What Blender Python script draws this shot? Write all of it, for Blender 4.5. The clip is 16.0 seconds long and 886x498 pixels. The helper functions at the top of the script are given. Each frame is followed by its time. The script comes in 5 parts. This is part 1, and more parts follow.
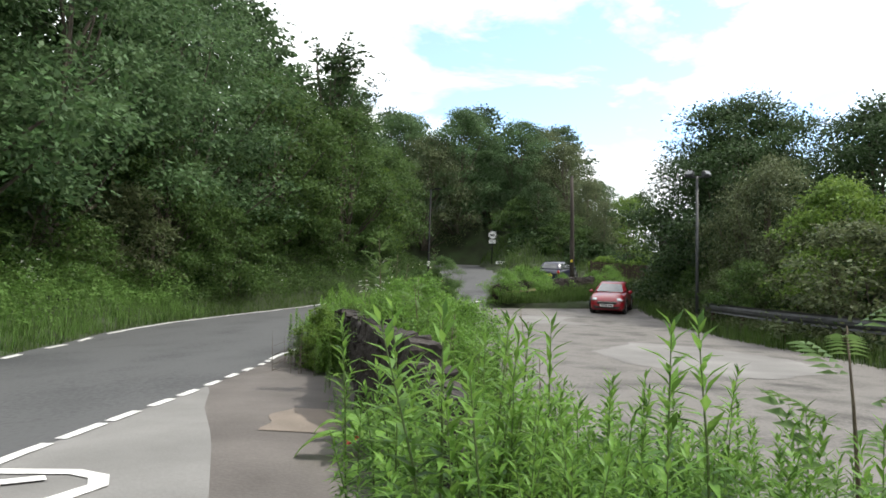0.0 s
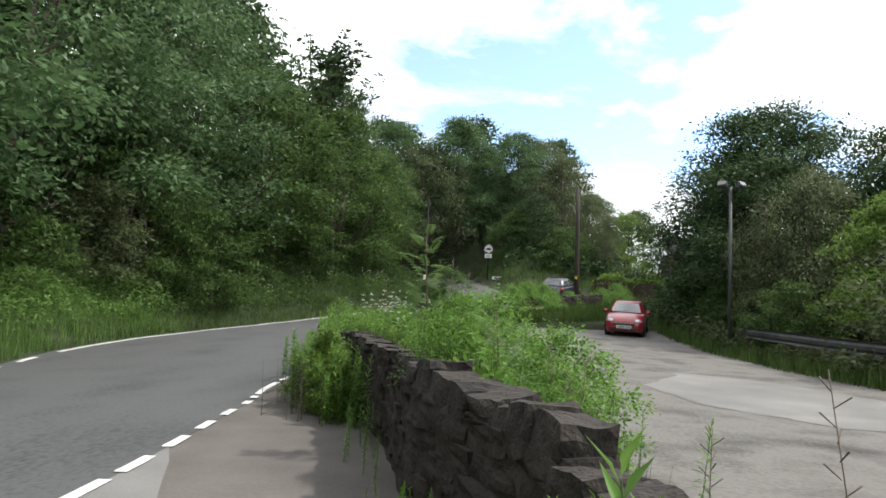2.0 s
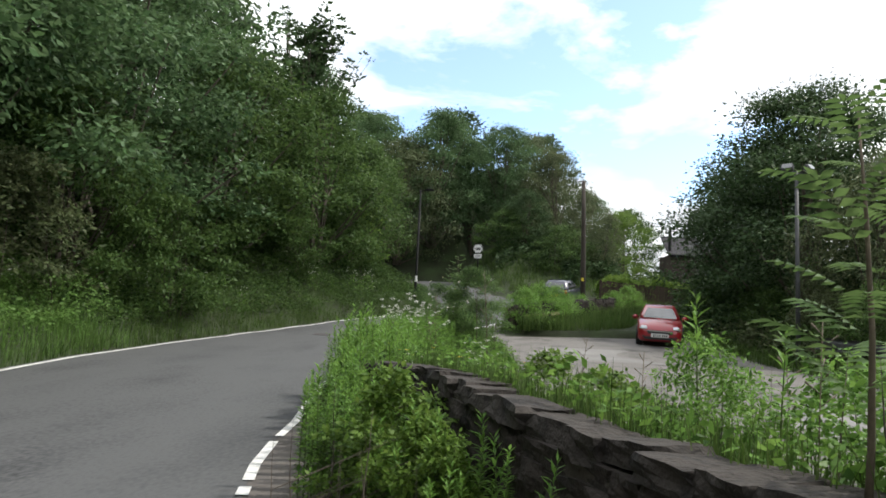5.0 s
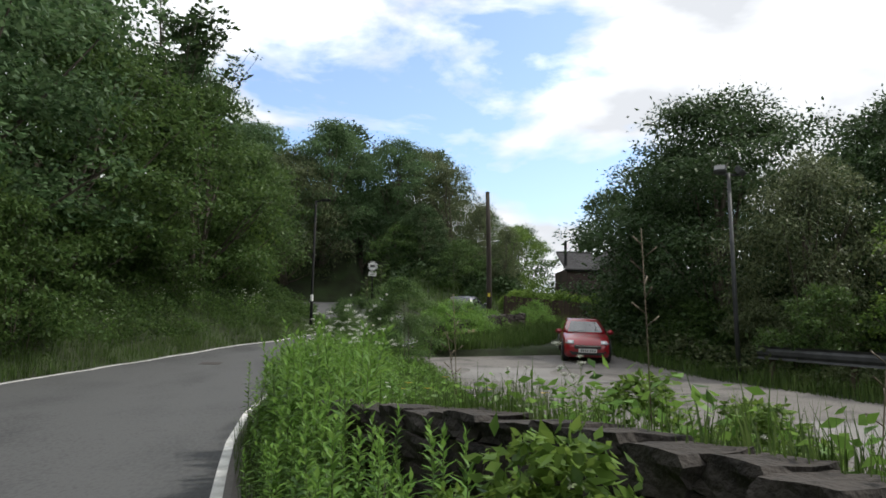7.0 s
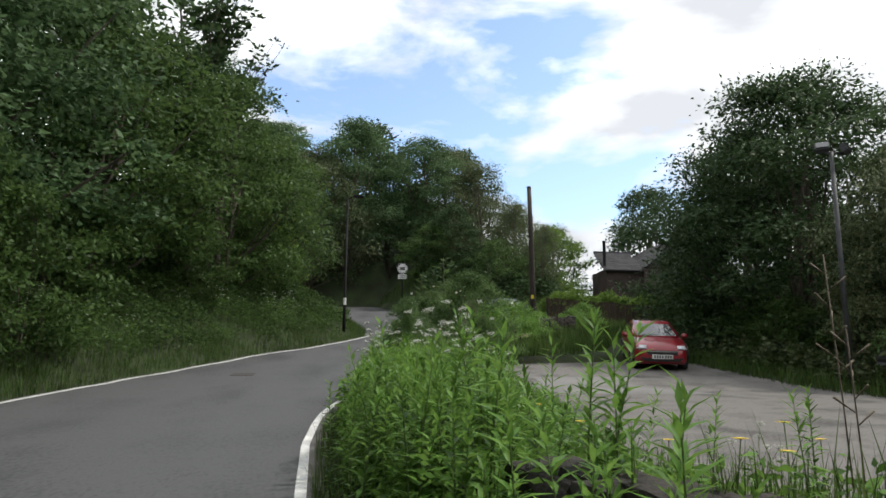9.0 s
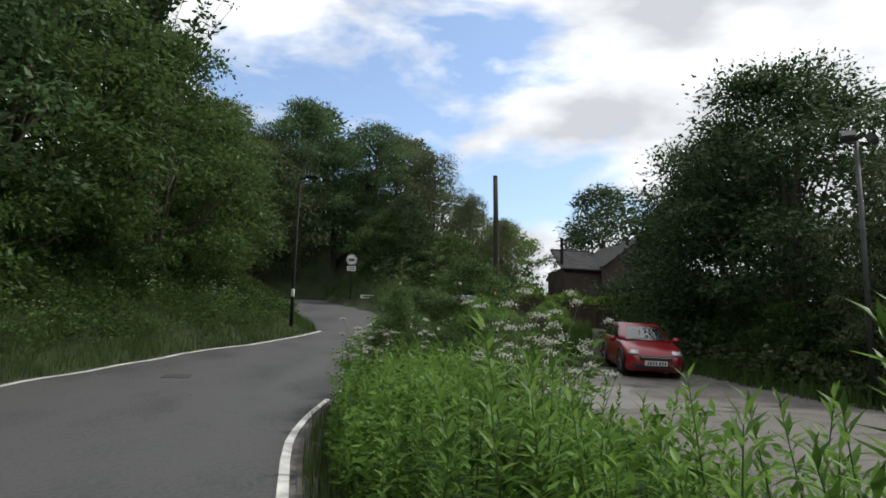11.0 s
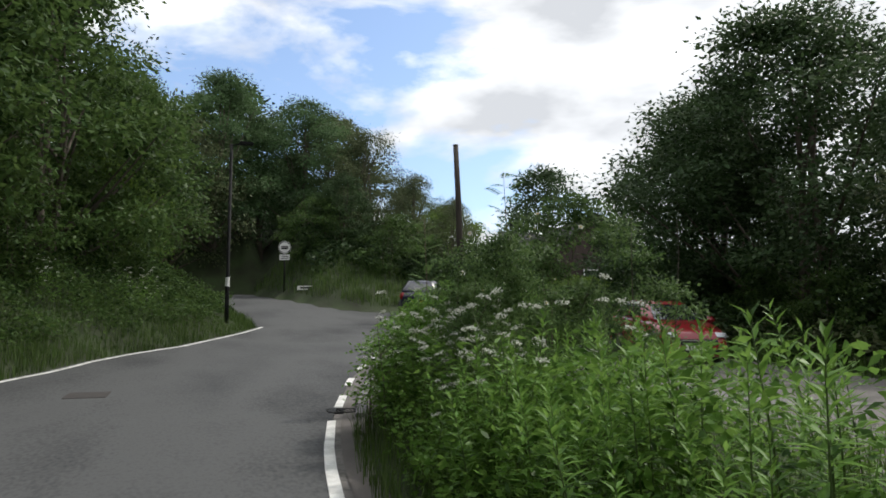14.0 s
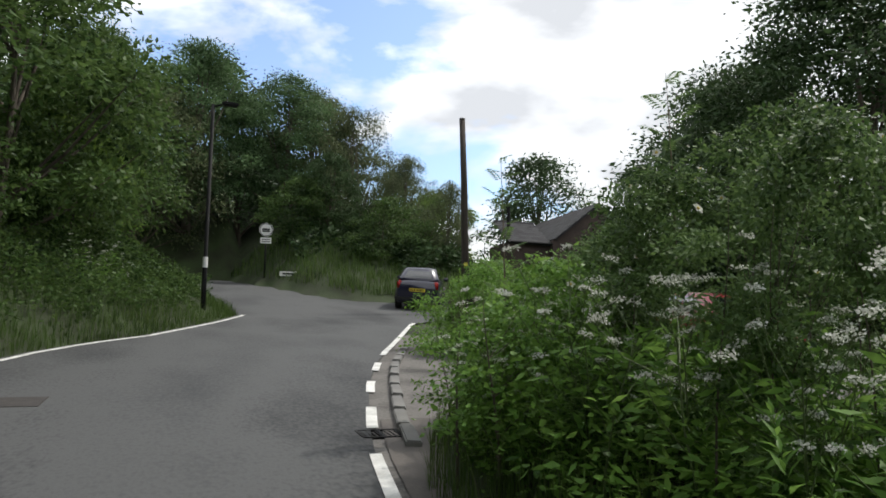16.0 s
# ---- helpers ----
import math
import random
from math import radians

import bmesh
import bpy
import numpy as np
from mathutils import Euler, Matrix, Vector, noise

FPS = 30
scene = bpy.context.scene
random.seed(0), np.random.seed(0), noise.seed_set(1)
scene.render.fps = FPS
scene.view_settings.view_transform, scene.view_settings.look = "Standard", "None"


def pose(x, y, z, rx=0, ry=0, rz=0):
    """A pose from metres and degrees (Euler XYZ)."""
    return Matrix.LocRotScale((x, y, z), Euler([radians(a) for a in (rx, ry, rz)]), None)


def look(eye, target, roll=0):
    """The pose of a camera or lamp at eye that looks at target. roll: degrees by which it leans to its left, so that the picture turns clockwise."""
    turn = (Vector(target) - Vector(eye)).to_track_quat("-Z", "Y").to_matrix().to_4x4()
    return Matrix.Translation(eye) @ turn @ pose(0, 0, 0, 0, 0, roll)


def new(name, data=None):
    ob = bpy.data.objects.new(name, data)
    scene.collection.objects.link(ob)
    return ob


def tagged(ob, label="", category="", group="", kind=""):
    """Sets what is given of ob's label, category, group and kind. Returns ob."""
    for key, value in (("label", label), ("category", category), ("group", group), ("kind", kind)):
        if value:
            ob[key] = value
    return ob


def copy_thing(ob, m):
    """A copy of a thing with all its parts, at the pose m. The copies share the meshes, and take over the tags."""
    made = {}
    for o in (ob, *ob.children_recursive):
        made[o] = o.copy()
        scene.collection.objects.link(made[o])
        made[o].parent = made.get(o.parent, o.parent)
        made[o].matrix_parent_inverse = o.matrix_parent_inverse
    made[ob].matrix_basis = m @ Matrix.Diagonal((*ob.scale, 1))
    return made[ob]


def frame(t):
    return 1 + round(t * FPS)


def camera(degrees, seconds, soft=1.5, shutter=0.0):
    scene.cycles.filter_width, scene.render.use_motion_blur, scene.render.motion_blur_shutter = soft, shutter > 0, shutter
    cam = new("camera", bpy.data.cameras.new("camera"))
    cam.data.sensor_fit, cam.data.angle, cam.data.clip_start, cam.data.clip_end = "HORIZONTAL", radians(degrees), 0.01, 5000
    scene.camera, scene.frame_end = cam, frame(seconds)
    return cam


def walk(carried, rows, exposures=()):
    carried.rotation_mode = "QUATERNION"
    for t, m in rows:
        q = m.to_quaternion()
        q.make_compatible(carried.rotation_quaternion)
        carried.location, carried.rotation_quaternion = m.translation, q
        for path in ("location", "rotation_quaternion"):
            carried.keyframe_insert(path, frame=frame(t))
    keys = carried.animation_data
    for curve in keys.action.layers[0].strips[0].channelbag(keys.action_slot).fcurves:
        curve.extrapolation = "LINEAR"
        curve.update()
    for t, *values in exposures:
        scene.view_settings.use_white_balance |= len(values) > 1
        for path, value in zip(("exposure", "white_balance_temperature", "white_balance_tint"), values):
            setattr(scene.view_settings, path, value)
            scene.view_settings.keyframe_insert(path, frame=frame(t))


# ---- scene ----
cam = camera(65.9, 16.0, soft=1.7)
PATH = [
    (0, (1.663, -0.078, 1.512), (1.427, 1.9, 1.692), 1.9),
    (0.5, (1.428, 0.5, 1.529), (1.317, 2.489, 1.711), 1.2),
    (1, (1.161, 1.071, 1.57), (0.962, 3.051, 1.765), 2.1),
    (1.5, (0.924, 1.648, 1.59), (0.743, 3.628, 1.811), 2.6),
    (2, (0.664, 2.242, 1.603), (0.474, 4.22, 1.828), 3.1),
    (2.5, (0.454, 2.813, 1.633), (0.447, 4.797, 1.886), 2.5),
    (3, (0.146, 3.389, 1.657), (0.076, 5.372, 1.912), 2.8),
    (3.5, (-0.134, 3.944, 1.662), (-0.207, 5.925, 1.927), 2.5),
    (3.7, (-0.252, 4.177, 1.677), (-0.365, 6.156, 1.944), 2.9),
    (5.8, (-1.25, 6.959, 1.734), (-1.296, 8.946, 1.961), 3.1),
    (6, (-1.347, 7.19, 1.71), (-1.28, 9.167, 2.006), 2.3),
    (6.5, (-1.584, 7.708, 1.703), (-1.404, 9.674, 2.021), 1.4),
    (7, (-1.834, 8.267, 1.694), (-1.582, 10.226, 2.007), 0.8),
    (7.5, (-2.047, 8.833, 1.687), (-1.782, 10.801, 1.926), 0.7),
    (8, (-2.256, 9.335, 1.712), (-2.089, 11.313, 1.956), 1.0),
    (8.5, (-2.399, 9.848, 1.739), (-2.164, 11.817, 1.993), 0.3),
    (9, (-2.56, 10.476, 1.752), (-2.356, 12.439, 2.08), 0.4),
    (9.2, (-2.604, 10.669, 1.753), (-2.391, 12.629, 2.092), 0.3),
    (11.3, (-3.181, 13.213, 1.909), (-2.78, 15.148, 2.217), 1.3),
    (11.5, (-3.231, 13.474, 1.915), (-2.821, 15.409, 2.212), 1.0),
    (12, (-3.378, 14.151, 1.934), (-2.946, 16.082, 2.226), 1.0),
    (12.5, (-3.532, 14.803, 1.894), (-3.061, 16.725, 2.179), 0.6),
    (13, (-3.625, 15.393, 1.884), (-3.111, 17.303, 2.178), 0.3),
    (13.5, (-3.723, 15.973, 1.871), (-3.087, 17.849, 2.147), -0.4),
    (14, (-3.839, 16.592, 1.907), (-3.22, 18.469, 2.21), -1.0),
    (14.5, (-3.883, 17.242, 1.915), (-3.218, 19.107, 2.195), -0.8),
    (15, (-3.967, 17.844, 1.949), (-3.348, 19.725, 2.226), -0.4),
    (15.5, (-3.968, 18.497, 1.982), (-3.325, 20.369, 2.267), -0.3),
    (16, (-3.935, 19.166, 1.966), (-3.247, 21.023, 2.25), 0.1),
]
SCALE = 1.2          # metres to one unit of the plan below
walk(cam, [(t, look(Vector(eye) * SCALE, Vector(target) * SCALE, roll)) for t, eye, target, roll in PATH],
     exposures=[(0, -0.05), (3.5, -0.2), (6.0, -0.42), (7.0, -0.66), (9.0, -0.66), (11.5, -1.0), (12.5, -0.95), (14, -0.84), (16, -0.72)])

# ---------------------------------------------------------------- light
SUN_AZ, SUN_EL = 82.0, 55.0          # azimuth from +y towards +x, elevation
world = bpy.data.worlds.new("sky")
scene.world = world
world.use_nodes = True
wt = world.node_tree
wt.nodes.clear()


def wn(kind, **kw):
    n = wt.nodes.new(kind)
    for k, v in kw.items():
        n.inputs[k].default_value = v
    return n


w_out = wn("ShaderNodeOutputWorld")
w_bg = wn("ShaderNodeBackground", Strength=1.0)
w_sky = wn("ShaderNodeTexSky")
w_sky.sky_type, w_sky.sun_disc = "NISHITA", False
w_sky.sun_elevation, w_sky.sun_rotation = radians(SUN_EL), radians(SUN_AZ)
w_gain = wn("ShaderNodeVectorMath")
w_gain.operation = "SCALE"
w_gain.inputs["Scale"].default_value = 0.40
w_co = wn("ShaderNodeTexCoord")
w_map = wn("ShaderNodeMapping")
w_map.inputs["Scale"].default_value = (1.0, 1.0, 2.6)
w_map.inputs["Location"].default_value = (0.35, 0.1, 0.2)
w_noise = wn("ShaderNodeTexNoise", Scale=3.1, Detail=8.0, Roughness=0.55, Distortion=0.25)
w_gapv = wn("ShaderNodeVectorMath")
w_gapv.operation = "DOT_PRODUCT"
gap_dir = Vector((0.10, 0.93, 0.36)).normalized()
w_gapv.inputs[1].default_value = gap_dir
w_gap = wn("ShaderNodeMapRange")
for k, v in (("From Min", 0.88), ("From Max", 0.995), ("To Min", 0.205), ("To Max", -0.02)):
    w_gap.inputs[k].default_value = v
w_add = wn("ShaderNodeMath")
w_add.operation = "ADD"
w_ramp = wn("ShaderNodeValToRGB")
w_ramp.color_ramp.elements[0].position, w_ramp.color_ramp.elements[1].position = 0.45, 0.57
w_cn = wn("ShaderNodeTexNoise", Scale=4.5, Detail=5.0, Roughness=0.5)
w_cr = wn("ShaderNodeValToRGB")
w_cr.color_ramp.elements[0].position, w_cr.color_ramp.elements[1].position = 0.38, 0.60
w_cr.color_ramp.elements[0].color = (1.3, 1.35, 1.43, 1)
w_cr.color_ramp.elements[1].color = (2.25, 2.3, 2.36, 1)
w_mix = wn("ShaderNodeMix")
w_mix.data_type = "RGBA"
wl = wt.links.new
wl(w_co.outputs["Generated"], w_map.inputs["Vector"])
wl(w_map.outputs[0], w_noise.inputs["Vector"])
wl(w_map.outputs[0], w_cn.inputs["Vector"])
wl(w_co.outputs["Generated"], w_gapv.inputs[0])
wl(w_gapv.outputs["Value"], w_gap.inputs["Value"])
wl(w_gap.outputs[0], w_add.inputs[0])
wl(w_noise.outputs[0], w_add.inputs[1])
wl(w_add.outputs[0], w_ramp.inputs[0])
wl(w_cn.outputs[0], w_cr.inputs[0])
wl(w_sky.outputs[0], w_gain.inputs[0])
wl(w_ramp.outputs[0], w_mix.inputs[0])
wl(w_gain.outputs[0], w_mix.inputs[6])
wl(w_cr.outputs[0], w_mix.inputs[7])
wl(w_mix.outputs[2], w_bg.inputs[0])
wl(w_bg.outputs[0], w_out.inputs[0])

sun_data = bpy.data.lights.new("sun", "SUN")
sun_data.energy, sun_data.angle, sun_data.color = 5.0, radians(1.5), (1.0, 0.95, 0.86)
sun = new("sun", sun_data)
_a, _e = radians(SUN_AZ), radians(SUN_EL)
to_sun = Vector((math.sin(_a) * math.cos(_e), math.cos(_a) * math.cos(_e), math.sin(_e)))
sun.matrix_world = look(to_sun * 60, (0, 0, 0))

# ---------------------------------------------------------------- materials


def mat(name, cols, rough=0.8, scale=6.0, fine=60.0, bump=0.3, bump_d=0.01, metal=0.0, spec=0.5, island=0.0, objvar=0.0,
        trans=0.0, coat=0.0, stretch=(1, 1, 1), placed=False):
    """Two-scale noise between two colours, fine grain and relief; island / objvar: variation piece by piece; trans: leaf translucency."""
    m = bpy.data.materials.new(name)
    m.use_nodes = True
    nt = m.node_tree
    nt.nodes.clear()
    N, L = nt.nodes.new, nt.links.new
    out, bs = N("ShaderNodeOutputMaterial"), N("ShaderNodeBsdfPrincipled")
    bs.inputs["Roughness"].default_value, bs.inputs["Metallic"].default_value = rough, metal
    bs.inputs["Specular IOR Level"].default_value, bs.inputs["Coat Weight"].default_value = spec, coat
    co, mp = N("ShaderNodeTexCoord"), N("ShaderNodeMapping")
    mp.inputs["Scale"].default_value = stretch
    L(N("ShaderNodeNewGeometry").outputs["Position"] if placed else co.outputs["Object"], mp.inputs[0])
    n1, n2 = N("ShaderNodeTexNoise"), N("ShaderNodeTexNoise")
    n1.inputs["Scale"].default_value, n1.inputs["Detail"].default_value = scale, 4
    n2.inputs["Scale"].default_value, n2.inputs["Detail"].default_value = fine, 3
    L(mp.outputs[0], n1.inputs["Vector"])
    L(mp.outputs[0], n2.inputs["Vector"])
    ad = N("ShaderNodeMath")
    ad.operation, ad.inputs[1].default_value = "MULTIPLY_ADD", 0.45
    L(n2.outputs[0], ad.inputs[0])
    L(n1.outputs[0], ad.inputs[2])
    val = ad.outputs[0]
    if island or objvar:
        src = N("ShaderNodeNewGeometry").outputs["Random Per Island"] if island else N("ShaderNodeObjectInfo").outputs["Random"]
        a2 = N("ShaderNodeMath")
        a2.operation, a2.inputs[1].default_value = "MULTIPLY_ADD", island or objvar
        L(src, a2.inputs[0])
        L(val, a2.inputs[2])
        a3 = N("ShaderNodeMath")
        a3.operation, a3.inputs[1].default_value = "SUBTRACT", (island or objvar) / 2
        L(a2.outputs[0], a3.inputs[0])
        val = a3.outputs[0]
    rp = N("ShaderNodeValToRGB")
    els = rp.color_ramp.elements
    els[0].position, els[1].position = 0.45, 1.0
    for k, c in enumerate(cols):
        e = els[k] if k < 2 else els.new(0.5)
        e.color = (*c, 1)
    for k, e in enumerate(els):
        e.position = 0.48 + 0.5 * k / (len(cols) - 1)
    L(val, rp.inputs[0])
    L(rp.outputs[0], bs.inputs["Base Color"])
    if bump:
        b = N("ShaderNodeBump")
        b.inputs["Strength"].default_value, b.inputs["Distance"].default_value = bump, bump_d
        L(val, b.inputs["Height"])
        L(b.outputs[0], bs.inputs["Normal"])
    surf = bs.outputs[0]
    if trans:
        tr, mx = N("ShaderNodeBsdfTranslucent"), N("ShaderNodeMixShader")
        hs = N("ShaderNodeHueSaturation")
        hs.inputs["Value"].default_value, hs.inputs["Saturation"].default_value, hs.inputs["Hue"].default_value = 1.7, 0.95, 0.485
        L(rp.outputs[0], hs.inputs["Color"])
        L(hs.outputs[0], tr.inputs["Color"])
        mx.inputs[0].default_value = trans
        L(surf, mx.inputs[1])
        L(tr.outputs[0], mx.inputs[2])
        surf = mx.outputs[0]
    L(surf, out.inputs["Surface"])
    return m


M_ROAD = mat("asphalt_road", [(0.0173, 0.0188, 0.0213), (0.0338, 0.0358, 0.0387), (0.0749, 0.0767, 0.0787)], 0.84, 0.45, 30, 0.5, 0.008, stretch=(1, 0.45, 1))
M_APRON = mat("asphalt_old", [(0.0645, 0.0571, 0.0521), (0.129, 0.1159, 0.1075)], 0.9, 1.1, 45, 0.5, 0.012)
M_APRON2 = mat("asphalt_pale", [(0.13, 0.128, 0.122), (0.20, 0.197, 0.19)], 0.9, 1.3, 60, 0.5, 0.01)
M_PARK = mat("gravel_asphalt", [(0.038, 0.036, 0.033), (0.066, 0.062, 0.057), (0.145, 0.136, 0.127)], 0.92, 0.9, 22, 1.0, 0.03)
M_SLAB = mat("pale_concrete", [(0.115, 0.1113, 0.1067), (0.207, 0.2015, 0.1932)], 0.9, 0.8, 40, 0.3, 0.008)
M_SAND = mat("sandy_patch", [(0.13, 0.11, 0.09), (0.21, 0.175, 0.145)], 0.95, 2, 50, 0.4, 0.01)
M_PAINT = mat("road_paint", [(0.42, 0.42, 0.40), (0.82, 0.82, 0.80)], 0.7, 5, 70, 0.3, 0.004)
M_EARTH = mat("earth_grass", [(0.0144, 0.0168, 0.0064), (0.0328, 0.0560, 0.0144)], 0.95, 0.8, 18, 0.8, 0.05)
M_STONE = mat("gritstone", [(0.005, 0.0038, 0.0034), (0.0139, 0.0115, 0.0101), (0.0422, 0.0355, 0.0307)], 0.95, 6, 42, 1.0, 0.03, objvar=0.25, placed=True)
# wall faces: soot plus painted shade, so darker than the cope stones
M_STONE_D = mat("sooty_shaded_gritstone", [(0.0043, 0.0035, 0.0031), (0.013, 0.0101, 0.0087), (0.0324, 0.0252, 0.021)], 0.95, 6, 36, 1.0, 0.03, objvar=0.3, placed=True)
M_STONE_I = mat("gritstone_rubble", [(0.014, 0.011, 0.009), (0.035, 0.028, 0.023), (0.06, 0.05, 0.042)], 0.92, 7, 45, 0.8, 0.02, island=0.25)
M_BARK = mat("bark", [(0.035, 0.028, 0.02), (0.12, 0.10, 0.078)], 0.95, 4, 30, 0.9, 0.03, stretch=(1, 1, 0.25))
M_LEAF_ASH = mat("ash_leaf", [(0.0232, 0.0561, 0.0187), (0.0617, 0.1257, 0.0422), (0.0964, 0.161, 0.0719)], 0.5, 0.35, 9, 0, island=0.5, trans=0.28, spec=0.14)
M_LEAF_HAZEL = mat("hazel_leaf", [(0.0164, 0.041, 0.0093), (0.0438, 0.089, 0.0213), (0.0721, 0.126, 0.0335)], 0.5, 0.35, 9, 0, island=0.5, trans=0.32, spec=0.14)
M_LEAF_DARK = mat("oak_leaf", [(0.0129, 0.0315, 0.0094), (0.0327, 0.0675, 0.0225), (0.0533, 0.0927, 0.0355)], 0.5, 0.35, 9, 0, island=0.5, trans=0.25, spec=0.14)
M_LEAF_PALE = mat("willow_leaf", [(0.026, 0.046, 0.0175), (0.0729, 0.101, 0.0391), (0.1166, 0.14, 0.068)], 0.5, 0.35, 9, 0, island=0.5, trans=0.25, spec=0.14)
M_LEAF_YEL = mat("young_leaf", [(0.0365, 0.079, 0.0113), (0.0875, 0.159, 0.0237), (0.127, 0.212, 0.0391)], 0.45, 0.5, 9, 0, island=0.5, trans=0.35, spec=0.14)
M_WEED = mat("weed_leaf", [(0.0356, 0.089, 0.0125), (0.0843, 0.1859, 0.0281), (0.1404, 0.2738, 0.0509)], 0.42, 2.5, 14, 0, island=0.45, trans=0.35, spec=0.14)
M_STEM = mat("weed_stem", [(0.05, 0.085, 0.02), (0.10, 0.15, 0.04)], 0.6, 8, 40, 0.2, 0.002)
M_TWIG = mat("dry_stem", [(0.06, 0.045, 0.03), (0.14, 0.11, 0.075)], 0.8, 8, 60, 0.2, 0.002)
# verge green with sunlight put into the colour, brighter than M_GRASS
M_SUNLIT = mat("sunlit_herb", [(0.0386, 0.0918, 0.0155), (0.086, 0.1736, 0.0356), (0.1379, 0.2408, 0.0654)], 0.5, 0.6, 9, 0, island=0.5, trans=0.35, spec=0.14)
M_ROSE = mat("rose_leaf", [(0.0231, 0.055, 0.0138), (0.0609, 0.118, 0.0322), (0.0966, 0.165, 0.0506)], 0.5, 0.6, 9, 0, island=0.5, trans=0.32, spec=0.14)
M_GRASS = mat("grass_blade", [(0.0192, 0.0472, 0.0061), (0.0438, 0.0912, 0.0144), (0.077, 0.1208, 0.036)], 0.5, 0.6, 9, 0, island=0.5, trans=0.35, spec=0.14)
M_WHITE_FL = mat("white_petals", [(0.40, 0.42, 0.36), (0.66, 0.67, 0.62)], 0.7, 9, 50, 0, trans=0.2)
M_YELLOW_FL = mat("yellow_petals", [(0.60, 0.40, 0.01), (0.78, 0.58, 0.03)], 0.6, 9, 50, 0)
M_WOOD = mat("weathered_pole_wood", [(0.0193, 0.0154, 0.0121), (0.055, 0.044, 0.0341)], 0.9, 3, 30, 0.5, 0.01, stretch=(6, 6, 0.5))
M_BLACK = mat("black_painted_steel", [(0.008, 0.008, 0.009), (0.018, 0.018, 0.018)], 0.75, 5, 50, 0.1, 0.002, spec=0.2)
M_GREY = mat("galvanised_steel", [(0.03, 0.033, 0.036), (0.07, 0.073, 0.076)], 0.6, 5, 60, 0.1, 0.002, metal=0.2)

# ---------------------------------------------------------------- mesh helpers


def mesh_of(name, verts, faces, material, smooth=False):
    me = bpy.data.meshes.new(name)
    me.from_pydata([tuple(v) for v in verts] if not isinstance(verts, np.ndarray) else verts.tolist(), [],
                   faces.tolist() if isinstance(faces, np.ndarray) else faces)
    me.materials.append(material)
    if smooth:
        me.polygons.foreach_set("use_smooth", [True] * len(me.polygons))
    me.update()
    return me


def child(name, me, parent, label="", m=None):
    ob = new(name, me)
    ob.parent = parent
    if m is not None:
        ob.matrix_basis = m
    return tagged(ob, label)


def part(name, bm, material, parent, label="", smooth=False, m=None):
    me = bpy.data.meshes.new(name)
    bm.to_mesh(me)
    bm.free()
    me.materials.append(material)
    if smooth:
        me.polygons.foreach_set("use_smooth", [True] * len(me.polygons))
    return child(name, me, parent, label, m)


def thing(name, m, label, category, group="", kind=""):
    ob = new(name)
    ob.empty_display_size = 0.2
    ob.matrix_basis = m
    return tagged(ob, label, category, group, kind)


def bm_box(bm, c, s, bevel=0.0, m=None):
    r = bmesh.ops.create_cube(bm, size=1.0)
    mm = Matrix.Translation(c) @ Matrix.Diagonal((*s, 1))
    bmesh.ops.transform(bm, matrix=(m @ mm) if m is not None else mm, verts=r["verts"])
    if bevel:
        es = list({e for v in r["verts"] for e in v.link_edges})
        bmesh.ops.bevel(bm, geom=es, offset=bevel, segments=2, affect="EDGES", clamp_overlap=True)
    return bm


def box(c, s, bevel=0.0, m=None):
    return bm_box(bmesh.new(), c, s, bevel, m)


def tube(points, radii, n=8, cap=True):
    """Verts and faces of a tapered tube along points."""
    pts = [Vector(p) for p in points]
    vs, fs = [], []
    side = None
    for i, p in enumerate(pts):
        d = (pts[min(i + 1, len(pts) - 1)] - pts[max(i - 1, 0)]).normalized()
        if side is None:
            side = d.orthogonal().normalized()
        side = (side - d * side.dot(d)).normalized()
        up = d.cross(side)
        for k in range(n):
            a = 2 * math.pi * k / n
            vs.append(p + (side * math.cos(a) + up * math.sin(a)) * radii[i])
    for i in range(len(pts) - 1):
        for k in range(n):
            fs.append((i * n + k, i * n + (k + 1) % n, (i + 1) * n + (k + 1) % n, (i + 1) * n + k))
    if cap:
        fs.append(tuple(range(n - 1, -1, -1)))
        fs.append(tuple((len(pts) - 1) * n + k for k in range(n)))
    return vs, fs


def join(chunks):
    vs, fs = [], []
    for v, f in chunks:
        o = len(vs)
        vs += [tuple(p) for p in v]
        fs += [tuple(i + o for i in q) for q in f]
    return vs, fs


# ---------------------------------------------------------------- plan of the land
PR_Y = [-60, -10, 0, 5.5, 9, 12.4, 23.5, 24.9, 26.6, 28.3, 30.1, 38.5, 49, 60, 90, 200]
PR_Z = [-1.2, 0.25, 0.5, 0.565, 0.60, 0.645, 1.215, 1.30, 1.47, 1.65, 1.83, 2.82, 4.45, 5.8, 9, 14]
XL_Y = [-60, -20, -10, 0, 5, 9.1, 11.2, 12.1, 13.1, 14.5, 16, 18.2, 20.4, 22, 23.8, 25.6, 26.7, 28, 29, 30.4, 31.7, 32.9, 35.3, 36.1, 38.3, 41, 44, 49, 55, 62]
XL_X = [24, 3, -0.8, -3.6, -4.8, -5.97, -6.78, -7.05, -7.4, -7.75, -8.0, -8.2, -8.15, -8.15, -8.05, -7.75, -7.25, -6.9, -6.5, -6.15, -5.55, -4.75, -3.75, -3.43, -2.7, -2.9, -3.7, -5.0, -6.4, -8.0]
